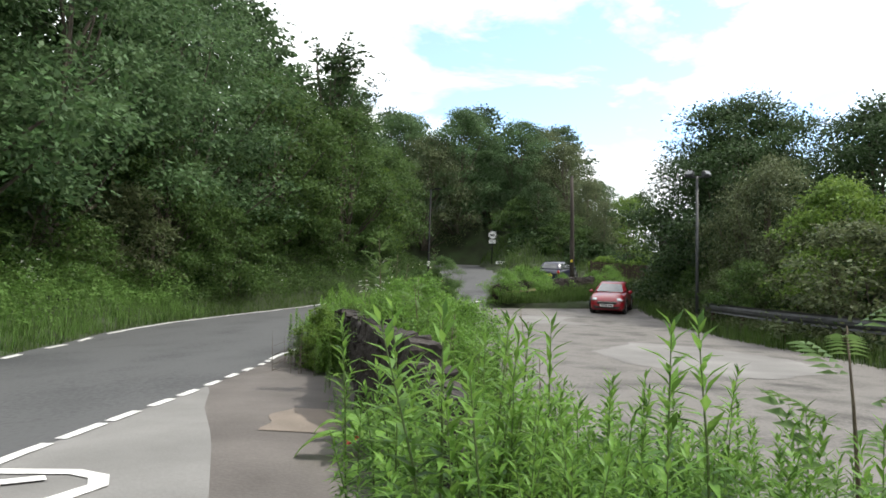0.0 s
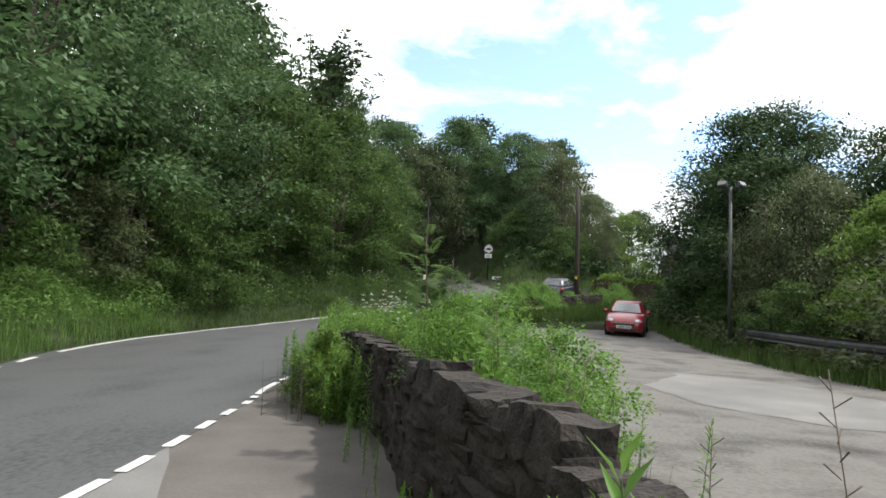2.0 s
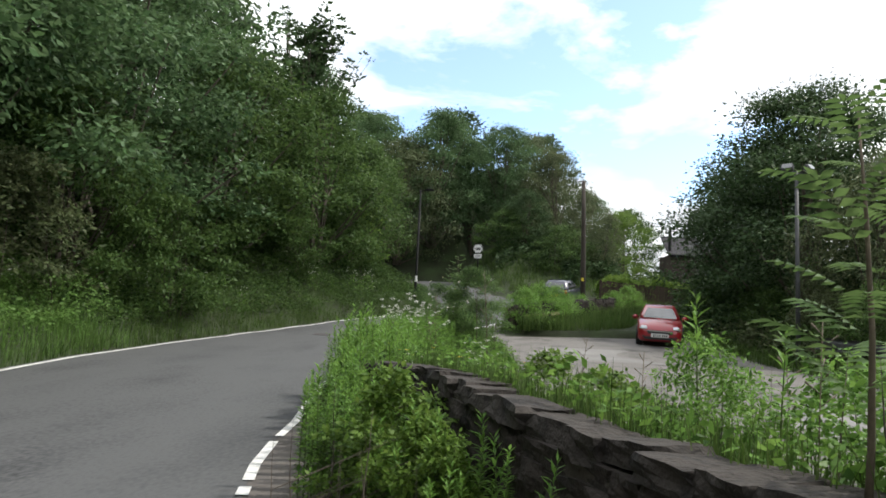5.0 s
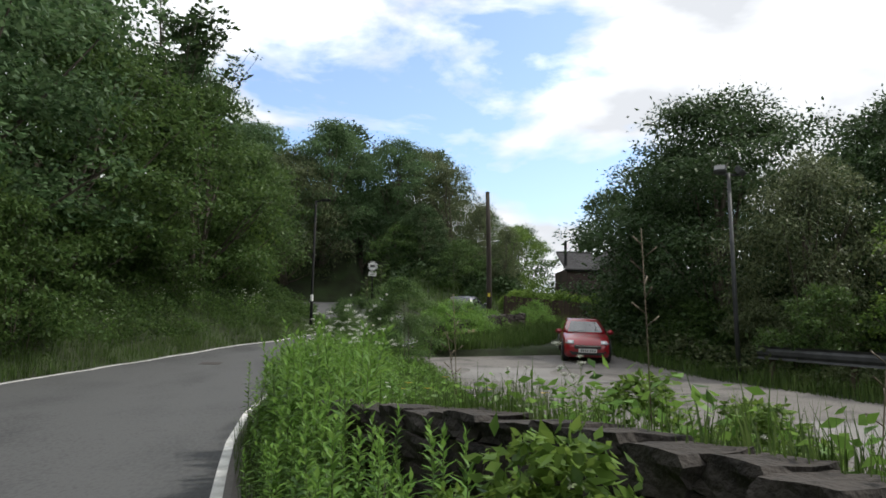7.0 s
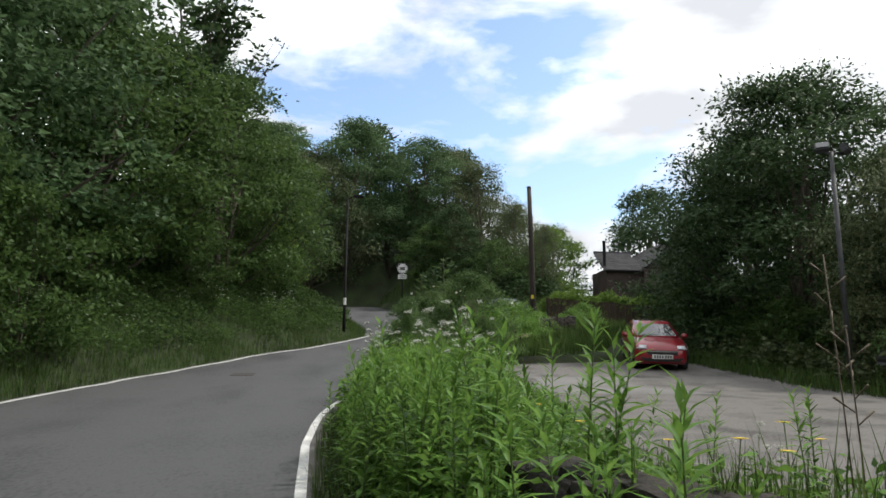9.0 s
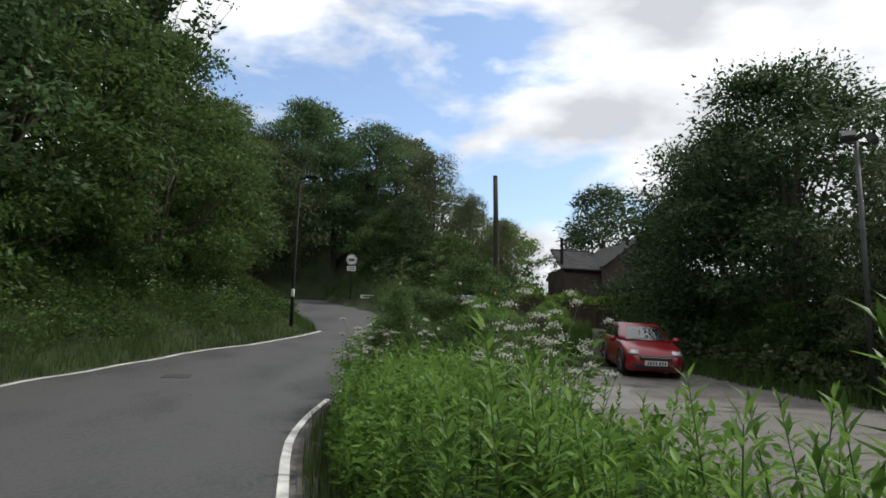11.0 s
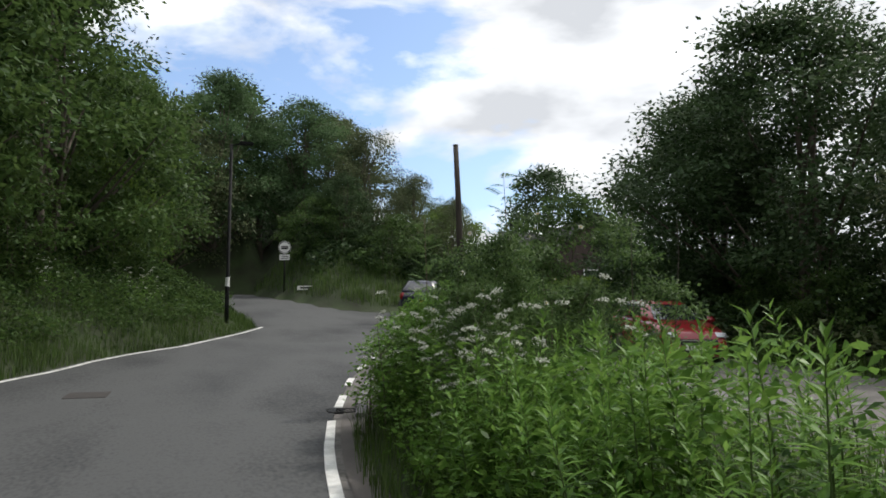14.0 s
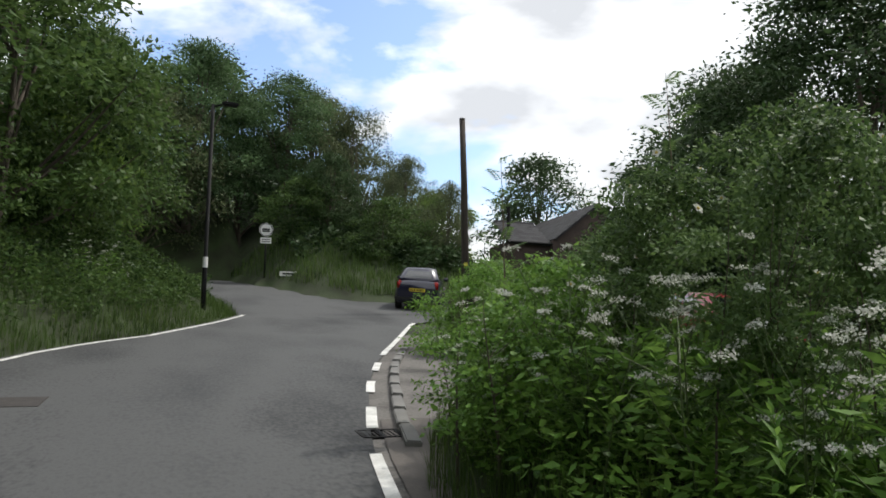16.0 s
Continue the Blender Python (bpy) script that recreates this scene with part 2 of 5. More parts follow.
XR_Y = [-60, -20, -8, 0, 3.9, 5.3, 6.75, 7.6, 8.4, 9.25, 10, 11.3, 12.4, 13.3, 14.4, 15.6, 16.8, 17.7, 19.1, 20, 20.7, 21.6, 22.4, 23.8, 25, 27.1, 28.9, 30.4, 32.4, 36.3, 39, 43.0, 43.5, 44.9, 49, 54.8, 62]
XR_X = [31, 10, 2.2, -0.75, -1.39, -1.57, -1.75, -1.88, -2.01, -2.14, -2.23, -2.52, -2.68, -2.73, -2.88, -3.03, -3.12, -3.19, -3.21, -3.2, -3.15, -3.05, -2.94, -2.70, -2.44, -1.92, -1.36, -0.82, 0.0, 1.55, 4.2, 5.0, 1.7, 0.84, -0.4, -1.6, -3.2]


def base_z(y):
    return float(np.interp(y, PR_Y, PR_Z))


def x_left(y):
    return float(np.interp(y, XL_Y, XL_X))


def x_right(y):
    return float(np.interp(y, XR_Y, XR_X))


def x_park(y):
    return float(np.interp(y, [-30, 0, 13.5, 19.4, 24, 28.3, 33], [11, 9.8, 8.5, 7.4, 7.0, 6.8, 6.7]))


def wall_x(y):
    return float(np.interp(y, [-2, 4.3, 5.2, 6.1, 8, 9, 10, 11, 12, 12.95, 14], [3.2, 1.20, 0.80, 0.33, -0.15, -0.52, -0.88, -1.25, -1.57, -1.83, -2.13]))


def wall_top(y):
    return float(np.interp(y, [2.3, 3.2, 4.2, 4.8, 5.5, 6.15, 8.8, 10, 11, 12.5, 13], [0.66, 0.80, 1.02, 1.24, 1.32, 1.37, 1.40, 1.47, 1.47, 1.39, 1.36]))


def isl_l(y):
    return wall_x(y) if y < 12.5 else float(np.interp(y, [12.5, 13.1, 15, 17, 19, 21.4, 22.9, 24, 25, 26], [-1.7, -2.42, -2.78, -2.92, -2.95, -2.78, -2.52, -2.12, -1.68, -1.0]))


def isl_r(y):
    return float(np.interp(y, [0, 3, 4.6, 5.6, 7, 9, 11, 14, 16, 20, 24, 26], [3.4, 3.1, 2.5, 1.5, 1.6, 1.5, 1.0, 0.0, -0.4, 0.2, 0.1, -1.2]))


def smooth01(v):
    v = min(1.0, max(0.0, v))
    return v * v * (3 - 2 * v)


def land(x, y):
    """Height of the ground sheet."""
    z = base_z(y)
    d = x_left(y) - x if y < 62 else 0.0
    if y < 62 and d > 0:
        z += 0.42 * max(0.0, min(d, 26) - 0.35) + 0.12 * smooth01(d / 1.0)
        z += 0.25 * noise.noise((x * 0.2, y * 0.2, 0)) * smooth01(d / 3)
    elif y > 43:
        o = max(0.0, (y - 43) if x > 5.4 else (y - np.interp(x, [-3.2, -1.6, -0.4, 0.84, 1.7, 5.4], [62, 54.8, 49, 44.9, 43.6, 43.5])))
        z += 0.16 * smooth01(o / 1.0) + (0.22 * o if x < 8 else -0.02 * o)
    if x > 6.5:
        e = x - max(6.9, x_park(y))
        if e > 0:
            z -= 0.10 * min(e, 25) * smooth01(e / 2)
    if y > 57 and x < -1.6:
        z += min(3.2, 0.9 * (y - 57))
    return z


def sheet(name, xa, xb, ys, dz, material, nx=6, zf=None, label=""):
    """A strip of ground between two edges x = xa(y) and x = xb(y)."""
    vs, fs = [], []
    for y in ys:
        a, b = xa(y), xb(y)
        for k in range(nx + 1):
            x = a + (b - a) * k / nx
            vs.append((x, y, (zf(x, y) if zf else base_z(y)) + dz))
    w = nx + 1
    for j in range(len(ys) - 1):
        for k in range(nx):
            fs.append((j * w + k, j * w + k + 1, (j + 1) * w + k + 1, (j + 1) * w + k))
    return tagged(new(name, mesh_of(name, vs, fs, material, True)), label, kind="structure")


def steps(a, b, s=0.5):
    n = round((b - a) / s)
    return [a + (b - a) * i / n for i in range(n + 1)]


# ground sheet out to the horizon
gx = np.unique(np.concatenate([np.linspace(-400, -40, 13), np.linspace(-40, 40, 121), np.linspace(40, 400, 13)]))
gy = np.unique(np.concatenate([np.linspace(-300, -40, 9), np.linspace(-40, 80, 161), np.linspace(80, 600, 14)]))


def under(x, y):
    z = land(x, y)
    inside = x_left(y) < x < x_park(y) + 0.2 and y < 33 or (x_left(y) < x < x_right(y) and y < 56.5)
    return z - (0.10 if inside else 0.0)


gv = [(x, y, under(x, y)) for y in gy for x in gx]
gw = len(gx)
gf = [(j * gw + i, j * gw + i + 1, (j + 1) * gw + i + 1, (j + 1) * gw + i) for j in range(len(gy) - 1) for i in range(gw - 1)]
tagged(new("ground", mesh_of("ground", gv, gf, M_EARTH, True)), "grassy earth ground with a wooded bank", kind="structure")

sheet("road", x_left, x_right, steps(-40, 57), 0.0, M_ROAD, 8, label="grey asphalt lane that climbs and bends away")
sheet("car_park", lambda y: x_right(y) + 0.0, x_park, steps(-30, 33.5), -0.012, M_PARK, 12, label="worn pale gravelly asphalt parking area")

# ---------------------------------------------------------------- trees


def leaf_quads(P, D, L, W, rng, face=None):
    """Flat-folded leaf quads: P base points, D directions, L lengths, W widths (numpy)."""
    n = len(P)
    D = D / np.linalg.norm(D, axis=1, keepdims=True)
    R = rng.normal(size=(n, 3))
    if face is not None:
        R = face + 0.45 * R
    S = np.cross(D, R)
    S /= np.linalg.norm(S, axis=1, keepdims=True) + 1e-9
    U = np.cross(S, D)
    mid = P + D * (L * 0.45)[:, None] - U * (W * 0.18)[:, None]
    V = np.empty((n, 4, 3))
    V[:, 0], V[:, 1], V[:, 2], V[:, 3] = P, mid + S * (W / 2)[:, None], P + D * L[:, None], mid - S * (W / 2)[:, None]
    return V.reshape(-1, 3), np.arange(4 * n).reshape(n, 4)


def fast_mesh(name, V, F, material):
    me = bpy.data.meshes.new(name)
    n, k = F.shape
    me.vertices.add(len(V))
    me.vertices.foreach_set("co", V.astype(np.float32).ravel())
    me.loops.add(n * k)
    me.loops.foreach_set("vertex_index", F.astype(np.int32).ravel())
    me.polygons.add(n)
    me.polygons.foreach_set("loop_start", np.arange(0, n * k, k, dtype=np.int32))
    me.update(calc_edges=True)
    me.materials.append(material)
    return me


def crown_mesh(name, h, r, low, n_clump, n_leaf, leaf, material, seed, droop=0.0, spiky=0.0, ragged=0.35):
    """A crown of many leaves gathered in uneven clumps: h height, r radius, low: where it begins."""
    rng = np.random.default_rng(seed)
    C, R = [], []
    if spiky:
        tips = []
        for i in range(n_clump):
            t = 0.25 + 0.75 * (i + rng.random()) / n_clump
            a = rng.random() * 2 * math.pi
            l = (0.12 + 1.0 * (1 - t)) * r * (0.7 + 0.6 * rng.random()) + 0.75
            z0 = t * h * 0.86
            for q in (0.2, 0.36, 0.52, 0.68, 0.84, 1.0):
                C.append((math.cos(a) * l * q * 0.7, math.sin(a) * l * q * 0.7, z0 + l * q * (0.5 + 0.75 * q)))
                R.append(0.22 - 0.12 * q)
    else:
        for i in range(n_clump):
            t = (i + rng.random()) / n_clump
            z = low * h + (0.97 - low) * h * t
            prof = math.sin(math.pi * min(1, 0.24 + 0.76 * t) ** 0.9) ** 0.55
            if low < 0.03:
                prof = (1 - t ** 2.4) ** 0.6
            a = rng.random() * 2 * math.pi
            rad = r * prof * (0.30 + 0.66 * rng.random() ** 0.45) * (1 + ragged * (rng.random() - 0.5))
            C.append((math.cos(a) * rad, math.sin(a) * rad, z))
            R.append(r * (0.12 + 0.15 * rng.random()))
    C, R = np.array(C), np.array(R)
    w = R ** 2 / (R ** 2).sum()
    idx = rng.choice(len(C), n_leaf, p=w)
    U = rng.normal(size=(n_leaf, 3))
    U /= np.linalg.norm(U, axis=1, keepdims=True)
    U[:, 2] = np.where((U[:, 2] < -0.2) & (rng.random(n_leaf) < 0.7), -U[:, 2], U[:, 2])
    rr = rng.random(n_leaf) ** 0.4 * (1 + 0.22 * rng.normal(size=n_leaf).clip(-1, 2.2))
    P = C[idx] + U * (R[idx] * rr)[:, None] * np.array([1.2, 1.2, 0.66])
    P[:, 2] = np.maximum(P[:, 2] - droop * R[idx] * 0.6 * (1 - U[:, 2]), 0.03 * h)
    D = U * np.array([1, 1, 0.4]) + rng.normal(size=(n_leaf, 3)) * 0.5 + np.array([0, 0, -0.3 - droop + spiky * 0.9])
    L = leaf * (0.6 + 0.8 * rng.random(n_leaf))
    V, F = leaf_quads(P, D, L, L * (0.52 - 0.2 * droop), rng, U * np.array([1, 1, 0.9]) + np.array([0, 0, 0.45]))
    return fast_mesh(name, V, F, material), C


def wood_mesh(name, h, r, C, seed, stems=1, top=0.85):
    rng = random.Random(seed)
    chunks = []
    for s in range(stems):
        lean = (rng.uniform(-0.06, 0.06) * h + (rng.uniform(-0.2, 0.2) * r if stems > 1 else 0), rng.uniform(-0.06, 0.06) * h)
        b = (rng.uniform(-0.25, 0.25) * (stems - 1), rng.uniform(-0.25, 0.25) * (stems - 1))
        pts = [(b[0] + lean[0] * t + 0.02 * h * math.sin(5 * t + s), b[1] + lean[1] * t + 0.015 * h * math.cos(4 * t), h * top * t - 0.3 * (t == 0)) for t in (0, 0.08, 0.2, 0.4, 0.6, 0.8, 1)]
        r0 = (0.020 * h + 0.03) / stems ** 0.4 * (0.45 if top > 0.95 else 0.3 if stems > 3 else 1.0)
        chunks.append(tube(pts, [r0 * v for v in (1.35, 1.0, 0.85, 0.65, 0.45, 0.28, 0.08)], 9))
        trunk = pts
    for c in C[(5 if len(C) == 276 else 0) :: (6 if len(C) == 276 else max(1, len(C) // 16))]:
        t = min(0.9, max(0.15, c[2] / h - 0.18))
        i = min(5, int(t * 6))
        p0 = Vector(trunk[i])
        p1 = Vector(c)
        mid = p0.lerp(p1, 0.5) + Vector((0, 0, -0.04 * h * rng.random()))
        k = (0.006 * h + 0.012) * (0.3 if top > 0.95 else 0.16 if stems > 3 else 1.0)
        chunks.append(tube([p0, mid, p1], [k, k * 0.65, k * 0.2], 5, False))
    vs, fs = join(chunks)
    return mesh_of(name, vs, fs, M_BARK, True)


KINDS = {}


def tree(kind, x, y, height, spread=1.0, turn=0.0, group="roadside trees", sink=0.0):
    """Plants a tree of that kind; later ones of the same kind are copies, scaled and turned."""
    spec = TREES[kind]
    h0 = spec["h"]
    s = height / h0
    m = Matrix.Translation((x, y, land(x, y) - 0.05 - sink)) @ Matrix.Rotation(turn, 4, "Z") @ Matrix.Diagonal((s * spread, s * spread, s, 1))
    if kind in KINDS:
        p = KINDS[kind].scale
        return copy_thing(KINDS[kind], m @ Matrix.Diagonal((1 / p.x, 1 / p.y, 1 / p.z, 1)))
    ob = thing(spec.get("name", "tree"), Matrix.Identity(4), spec["label"], spec.get("cat", "tree"), group)
    crown, C = crown_mesh("crown", h0, spec["r"], spec["low"], spec["clumps"], spec["leaves"], spec["leaf"], spec["mat"], spec["seed"],
                          spec.get("droop", 0), spec.get("spiky", 0), spec.get("ragged", 0.35))
    child("trunk", wood_mesh("trunk", h0, spec["r"], C, spec["seed"], spec.get("stems", 1), spec.get("top", 0.85)), ob)
    child("crown", crown, ob)
    KINDS[kind] = ob
    ob.matrix_basis = m
    return ob


TREES = {
    "ash": dict(h=12, r=4.6, low=0.14, clumps=120, leaves=31000, leaf=0.18, mat=M_LEAF_ASH, seed=3, ragged=0.6, label="tall ash tree in full green leaf on the wooded bank"),
    "hazel": dict(h=9, r=4.2, low=0.06, clumps=110, leaves=21000, leaf=0.185, mat=M_LEAF_HAZEL, seed=5, stems=3, ragged=0.5, label="broad bright green hazel tree leaning over the verge"),
    "oak": dict(h=12, r=4.8, low=0.08, clumps=110, leaves=15000, leaf=0.26, mat=M_LEAF_DARK, seed=8, ragged=0.5, label="dark green dense broadleaf tree in the wood"),
    "back": dict(h=12, r=5.0, low=0.04, clumps=80, leaves=8000, leaf=0.40, mat=M_LEAF_DARK, seed=9, ragged=0.5, label="dark broadleaf tree deep in the wood"),
    "willow": dict(h=10, r=4.2, low=0.08, clumps=120, leaves=26000, leaf=0.18, mat=M_LEAF_PALE, seed=11, droop=0.5, stems=2, ragged=0.6, label="grey-green willow tree with drooping shoots"),
    "alder": dict(h=10, r=4.4, low=0.06, clumps=150, leaves=54000, leaf=0.148, mat=M_LEAF_DARK, seed=12, stems=2, ragged=0.7, label="dense dark green alder tree beside the parking area"),
    "spire": dict(h=13, r=3.4, low=0.25, clumps=46, leaves=7500, leaf=0.19, mat=M_LEAF_DARK, seed=14, spiky=1, top=0.98, label="tall tree with a sparse spiky top above the wood"),
    "bush": dict(h=3, r=1.9, low=0.02, clumps=60, leaves=7000, leaf=0.12, mat=M_LEAF_HAZEL, seed=17, stems=4, name="shrub", cat="shrub", ragged=0.8, label="dense green shrub in the rough verge"),
    "palebush": dict(h=3, r=1.8, low=0.02, clumps=60, leaves=7000, leaf=0.11, mat=M_LEAF_PALE, seed=21, stems=4, name="shrub", cat="shrub", ragged=0.8, label="pale green elder shrub with whitish clusters"),
    "holly": dict(h=3, r=2.2, low=0.02, clumps=60, leaves=6500, leaf=0.17, mat=M_LEAF_DARK, seed=27, stems=3, name="shrub", cat="shrub", ragged=0.7, label="dark shady shrub under the trees by the parking area"),
    "yellow": dict(h=7, r=3.0, low=0.05, clumps=80, leaves=13000, leaf=0.17, mat=M_LEAF_YEL, seed=23, stems=2, ragged=0.6, label="young yellow-green tree with fresh leaves"),
}
# wood on the bank beside the lane
for k, (kd, x, y, h, sp) in enumerate([
        ("ash", -12.2, 25.5, 12.2, 1.0), ("hazel", -10.6, 31.2, 8.6, 1.0), ("hazel", -8.2, 36.4, 8.0, 0.95), ("spire", -9.6, 37.6, 12.3, 1.5),
        ("ash", -12.5, 18.8, 11.5, 1.0), ("ash", -11.2, 12.5, 11.5, 1.0), ("hazel", -7.0, 41.5, 6.8, 0.85), ("oak", -15.5, 33.0, 12.5, 1.0),
        ("back", -18.0, 24.5, 13.0, 1.0), ("back", -17.5, 16.0, 13.0, 1.1), ("back", -16.5, 41.0, 12.0, 1.0), ("ash", -10.5, 6.0, 10.5, 1.0),
        ("back", -15.5, 7.5, 12.0, 1.0), ("ash", -11.2, 44.5, 10.5, 0.9), ("hazel", -11.0, 22.3, 5.6, 0.8), ("back", -22.0, 33.0, 13.0, 1.1), ("yellow", -7.1, 40.2, 5.2, 0.7),
        ("back", -11.5, -3.0, 11.0, 1.0), ("back", -8.0, -12.0, 11.0, 1.0), ("back", -23.0, 14.0, 13.0, 1.1), ("bush", -9.6, 24.0, 3.2, 0.9), ("bush", -10.2, 28.6, 3.0, 1.0),
        ("bush", -10.8, 15.5, 3.0, 1.1), ("bush", -8.6, 33.0, 2.8, 1.0), ("palebush", -10.6, 19.6, 3.0, 1.1), ("bush", -6.8, 38.8, 2.6, 0.9), ("bush", -9.7, 9.6, 2.8, 1.0)]):
    tree(kd, x, y, h, sp, k * 2.1)
# wood beyond the bend
for k, (kd, x, y, h, sp) in enumerate([
        ("ash", -9.5, 61, 9.8, 1.1), ("ash", -4.2, 60, 11.2, 0.95), ("ash", 1.2, 60.5, 9.2, 1.0), ("willow", 5.0, 58.5, 7.2, 1.05), ("ash", 8.4, 61.5, 7.8, 0.85),
        ("hazel", 12.6, 66, 7.6, 0.9), ("yellow", 10.2, 58.0, 6.4, 1.0), ("oak", -10.5, 55.5, 6.0, 0.9), ("willow", 6.5, 53.0, 4.8, 0.8), ("oak", 2.6, 53.5, 4.6, 0.9),
        ("bush", 1.2, 54.0, 3.4, 1.0), ("bush", 4.6, 49.0, 3.0, 1.0), ("willow", 7.2, 48.5, 4.0, 0.7), ("back", -14, 58, 10, 1.0), ("back", -19, 52, 11, 1.0), ("hazel", -13, 51.5, 6.0, 0.8),
        ("back", -3, 68, 10.5, 1.1), ("back", 5, 70, 8, 1.1), ("back", -12, 69, 10.5, 1.1), ("oak", 20.0, 63.0, 11.5, 1.05),
        ("willow", -6.8, 58.5, 10.0, 1.0), ("ash", -1.6, 62.0, 10.2, 1.0), ("willow", 3.2, 62.0, 8.2, 0.9)]):
    tree(kd, x, y, h, sp, k * 1.7 + 0.4, "trees beyond the bend")
# trees along the far side of the parking area
for k, (kd, x, y, h, sp) in enumerate([
        ("alder", 11.0, 30.5, 9.6, 1.05), ("alder", 11.8, 35.0, 8.6, 0.9), ("alder", 15.0, 26.5, 9.2, 1.0), ("oak", 15.0, 38.5, 9.0, 1.0), ("yellow", 10.8, 20.6, 5.0, 0.9),
        ("willow", 10.2, 25.0, 6.4, 0.8), ("palebush", 9.9, 17.8, 3.3, 1.2), ("oak", 15.5, 19.5, 7.4, 1.0), ("yellow", 12.8, 14.5, 5.4, 0.9), ("palebush", 11.0, 12.8, 3.0, 1.1),
        ("back", 19.0, 33.0, 10.0, 1.0), ("back", 13.5, 7.0, 8.0, 0.9), ("back", 14.0, -3.0, 9.0, 1.0), ("bush", 8.7, 22.6, 2.4, 0.8), ("bush", 8.4, 27.5, 2.1, 0.9),
        ("bush", 8.6, 34.0, 2.4, 0.9), ("bush", 10.4, 32.6, 2.8, 1.1), ("back", 19, 10, 10, 1.0), ("back", 22, 44, 8.0, 0.8), ("back", 12, -14, 10, 1.0), ("back", 2, -26, 11, 1.0),
        ("bush", 9.0, 30.2, 2.2, 1.0), ("palebush", 8.9, 25.2, 2.2, 0.9), ("back", 17.5, 27.0, 9.0, 0.9), ("oak", 14.3, 43.5, 7.0, 0.75), ("holly", 12.0, 28.0, 3.2, 1.1), ("holly", 13.2, 32.0, 3.4, 1.2), ("holly", 10.6, 36.5, 3.2, 1.1),
        ("holly", 9.8, 33.4, 2.6, 0.9), ("holly", 15.5, 29.5, 3.8, 1.2), ("holly", 12.6, 23.6, 3.2, 1.1), ("holly", 11.2, 26.2, 2.6, 1.0), ("holly", 15.8, 23.4, 3.6, 1.2), ("holly", 13.6, 36.5, 3.4, 1.2)]):
    tree(kd, x, y, h, sp, k * 2.6 + 1.0, "trees beside the parking area")

# ---------------------------------------------------------------- road markings
def strip(name, pts, w, lift=0.008, label="white painted road line", parent=None, wear=0.0):
    """A painted line of width w along points (x, y)."""
    vs, fs = [], []
    for i, p in enumerate(pts):
        a, b = Vector(pts[max(0, i - 1)]), Vector(pts[min(len(pts) - 1, i + 1)])
        d = (b - a).normalized()
        n = Vector((-d.y, d.x)) * w / 2
        for s in (1, -1):
            q = Vector(p) + n * s
            vs.append((q.x, q.y, base_z(q.y) + lift))
    for i in range(len(pts) - 1):
        fs.append((2 * i, 2 * i + 1, 2 * i + 3, 2 * i + 2))
    return tagged(new(name, mesh_of(name, vs, fs, M_PAINT)), label, kind="structure")


strip("edge_line", [(x_left(y) + 0.16, y) for y in steps(14.4, 38.4, 0.5)], 0.10, label="white solid edge line beside the verge")
for a, b in ((12.75, 13.45), (11.05, 12.0), (9.15, 9.85), (7.3, 8.1), (5.4, 6.2)):
    strip("edge_dash", [(x_left(v) + 0.16, v) for v in steps(a, b, 0.4)], 0.10, label="short white edge dash beside the verge")
for a, b in ((2.9, 3.3), (3.62, 4.2), (4.35, 4.95), (5.05, 5.55), (5.82, 6.3), (6.5, 7.0), (7.35, 7.82), (8.18, 8.62), (9.03, 9.42), (9.87, 10.14), (10.4, 10.62), (10.8, 12.3)):
    strip("give_way_dash", [(x_right(v) + 0.0, v) for v in steps(a, b, 0.25)], 0.085, label="white dash along the mouth of the parking area")
strip("kerb_line", [(x_right(v), v) for v in steps(12.55, 23.85, 0.25)], 0.085, label="white solid line along the weedy verge")
for a, b in ((24.82, 25.75), (26.6, 27.35), (28.25, 29.1)):
    strip("give_way_dash", [(x_right(v) + 0.02, v) for v in steps(a, b, 0.25)], 0.10, label="white dash across the side entrance")
strip("kerb_line", [(x_right(v), v) for v in steps(30.1, 36.4, 0.4)], 0.10, label="white solid line past the side entrance")

# ---------------------------------------------------------------- paved surfaces beside the lane
sheet("pavement", x_right, lambda y: wall_x(y) + 0.12, steps(-8, 13.0), -0.004, M_APRON, 8, label="worn brownish asphalt footway in front of the wall")
sheet("pavement_patch", x_right, lambda y: float(np.interp(y, [-8, 2, 3.4, 4.7, 6, 7.1, 7.4], [4.5, 0.7, 0.07, -0.53, -1.22, -1.68, -1.85])), steps(-8, 7.4), 0.0, M_APRON2, 6,
      label="pale resurfaced asphalt in front of the wall")
sheet("sandy_patch", lambda y: -0.45 + 0.3 * max(0.0, 5.6 - y) - 0.04 * math.sin(9 * y), lambda y: 0.22 - 0.45 * max(0.0, y - 5.5) - 0.03 * math.sin(7 * y), steps(5.05, 6.15, 0.1), 0.003, M_SAND, 3, label="sandy brown repair patch in the footway")
sheet("concrete_slab", lambda y: float(np.interp(y, [11.2, 13, 14.8, 17.3], [4.9, 3.6, 3.15, 4.4])) + 0.22 * noise.noise((3.1, y * 2.3, 0)), lambda y: float(np.interp(y, [11.2, 13, 14.6, 16.5, 17.3], [5.6, 7.2, 7.1, 5.9, 4.6])) + 0.22 * noise.noise((9.7, y * 2.3, 0)),
      steps(11.2, 17.3, 0.1), -0.006, M_SLAB, 4, label="pale worn concrete slab in the parking area")
sheet("gravel_patch", lambda y: 0.9 + 0.3 * math.sin(y * 2), lambda y: 3.6 - 0.5 * math.cos(y * 1.5), steps(23.2, 26.4, 0.4), -0.006, M_SLAB, 4, label="pale gravel patch in the parking area")
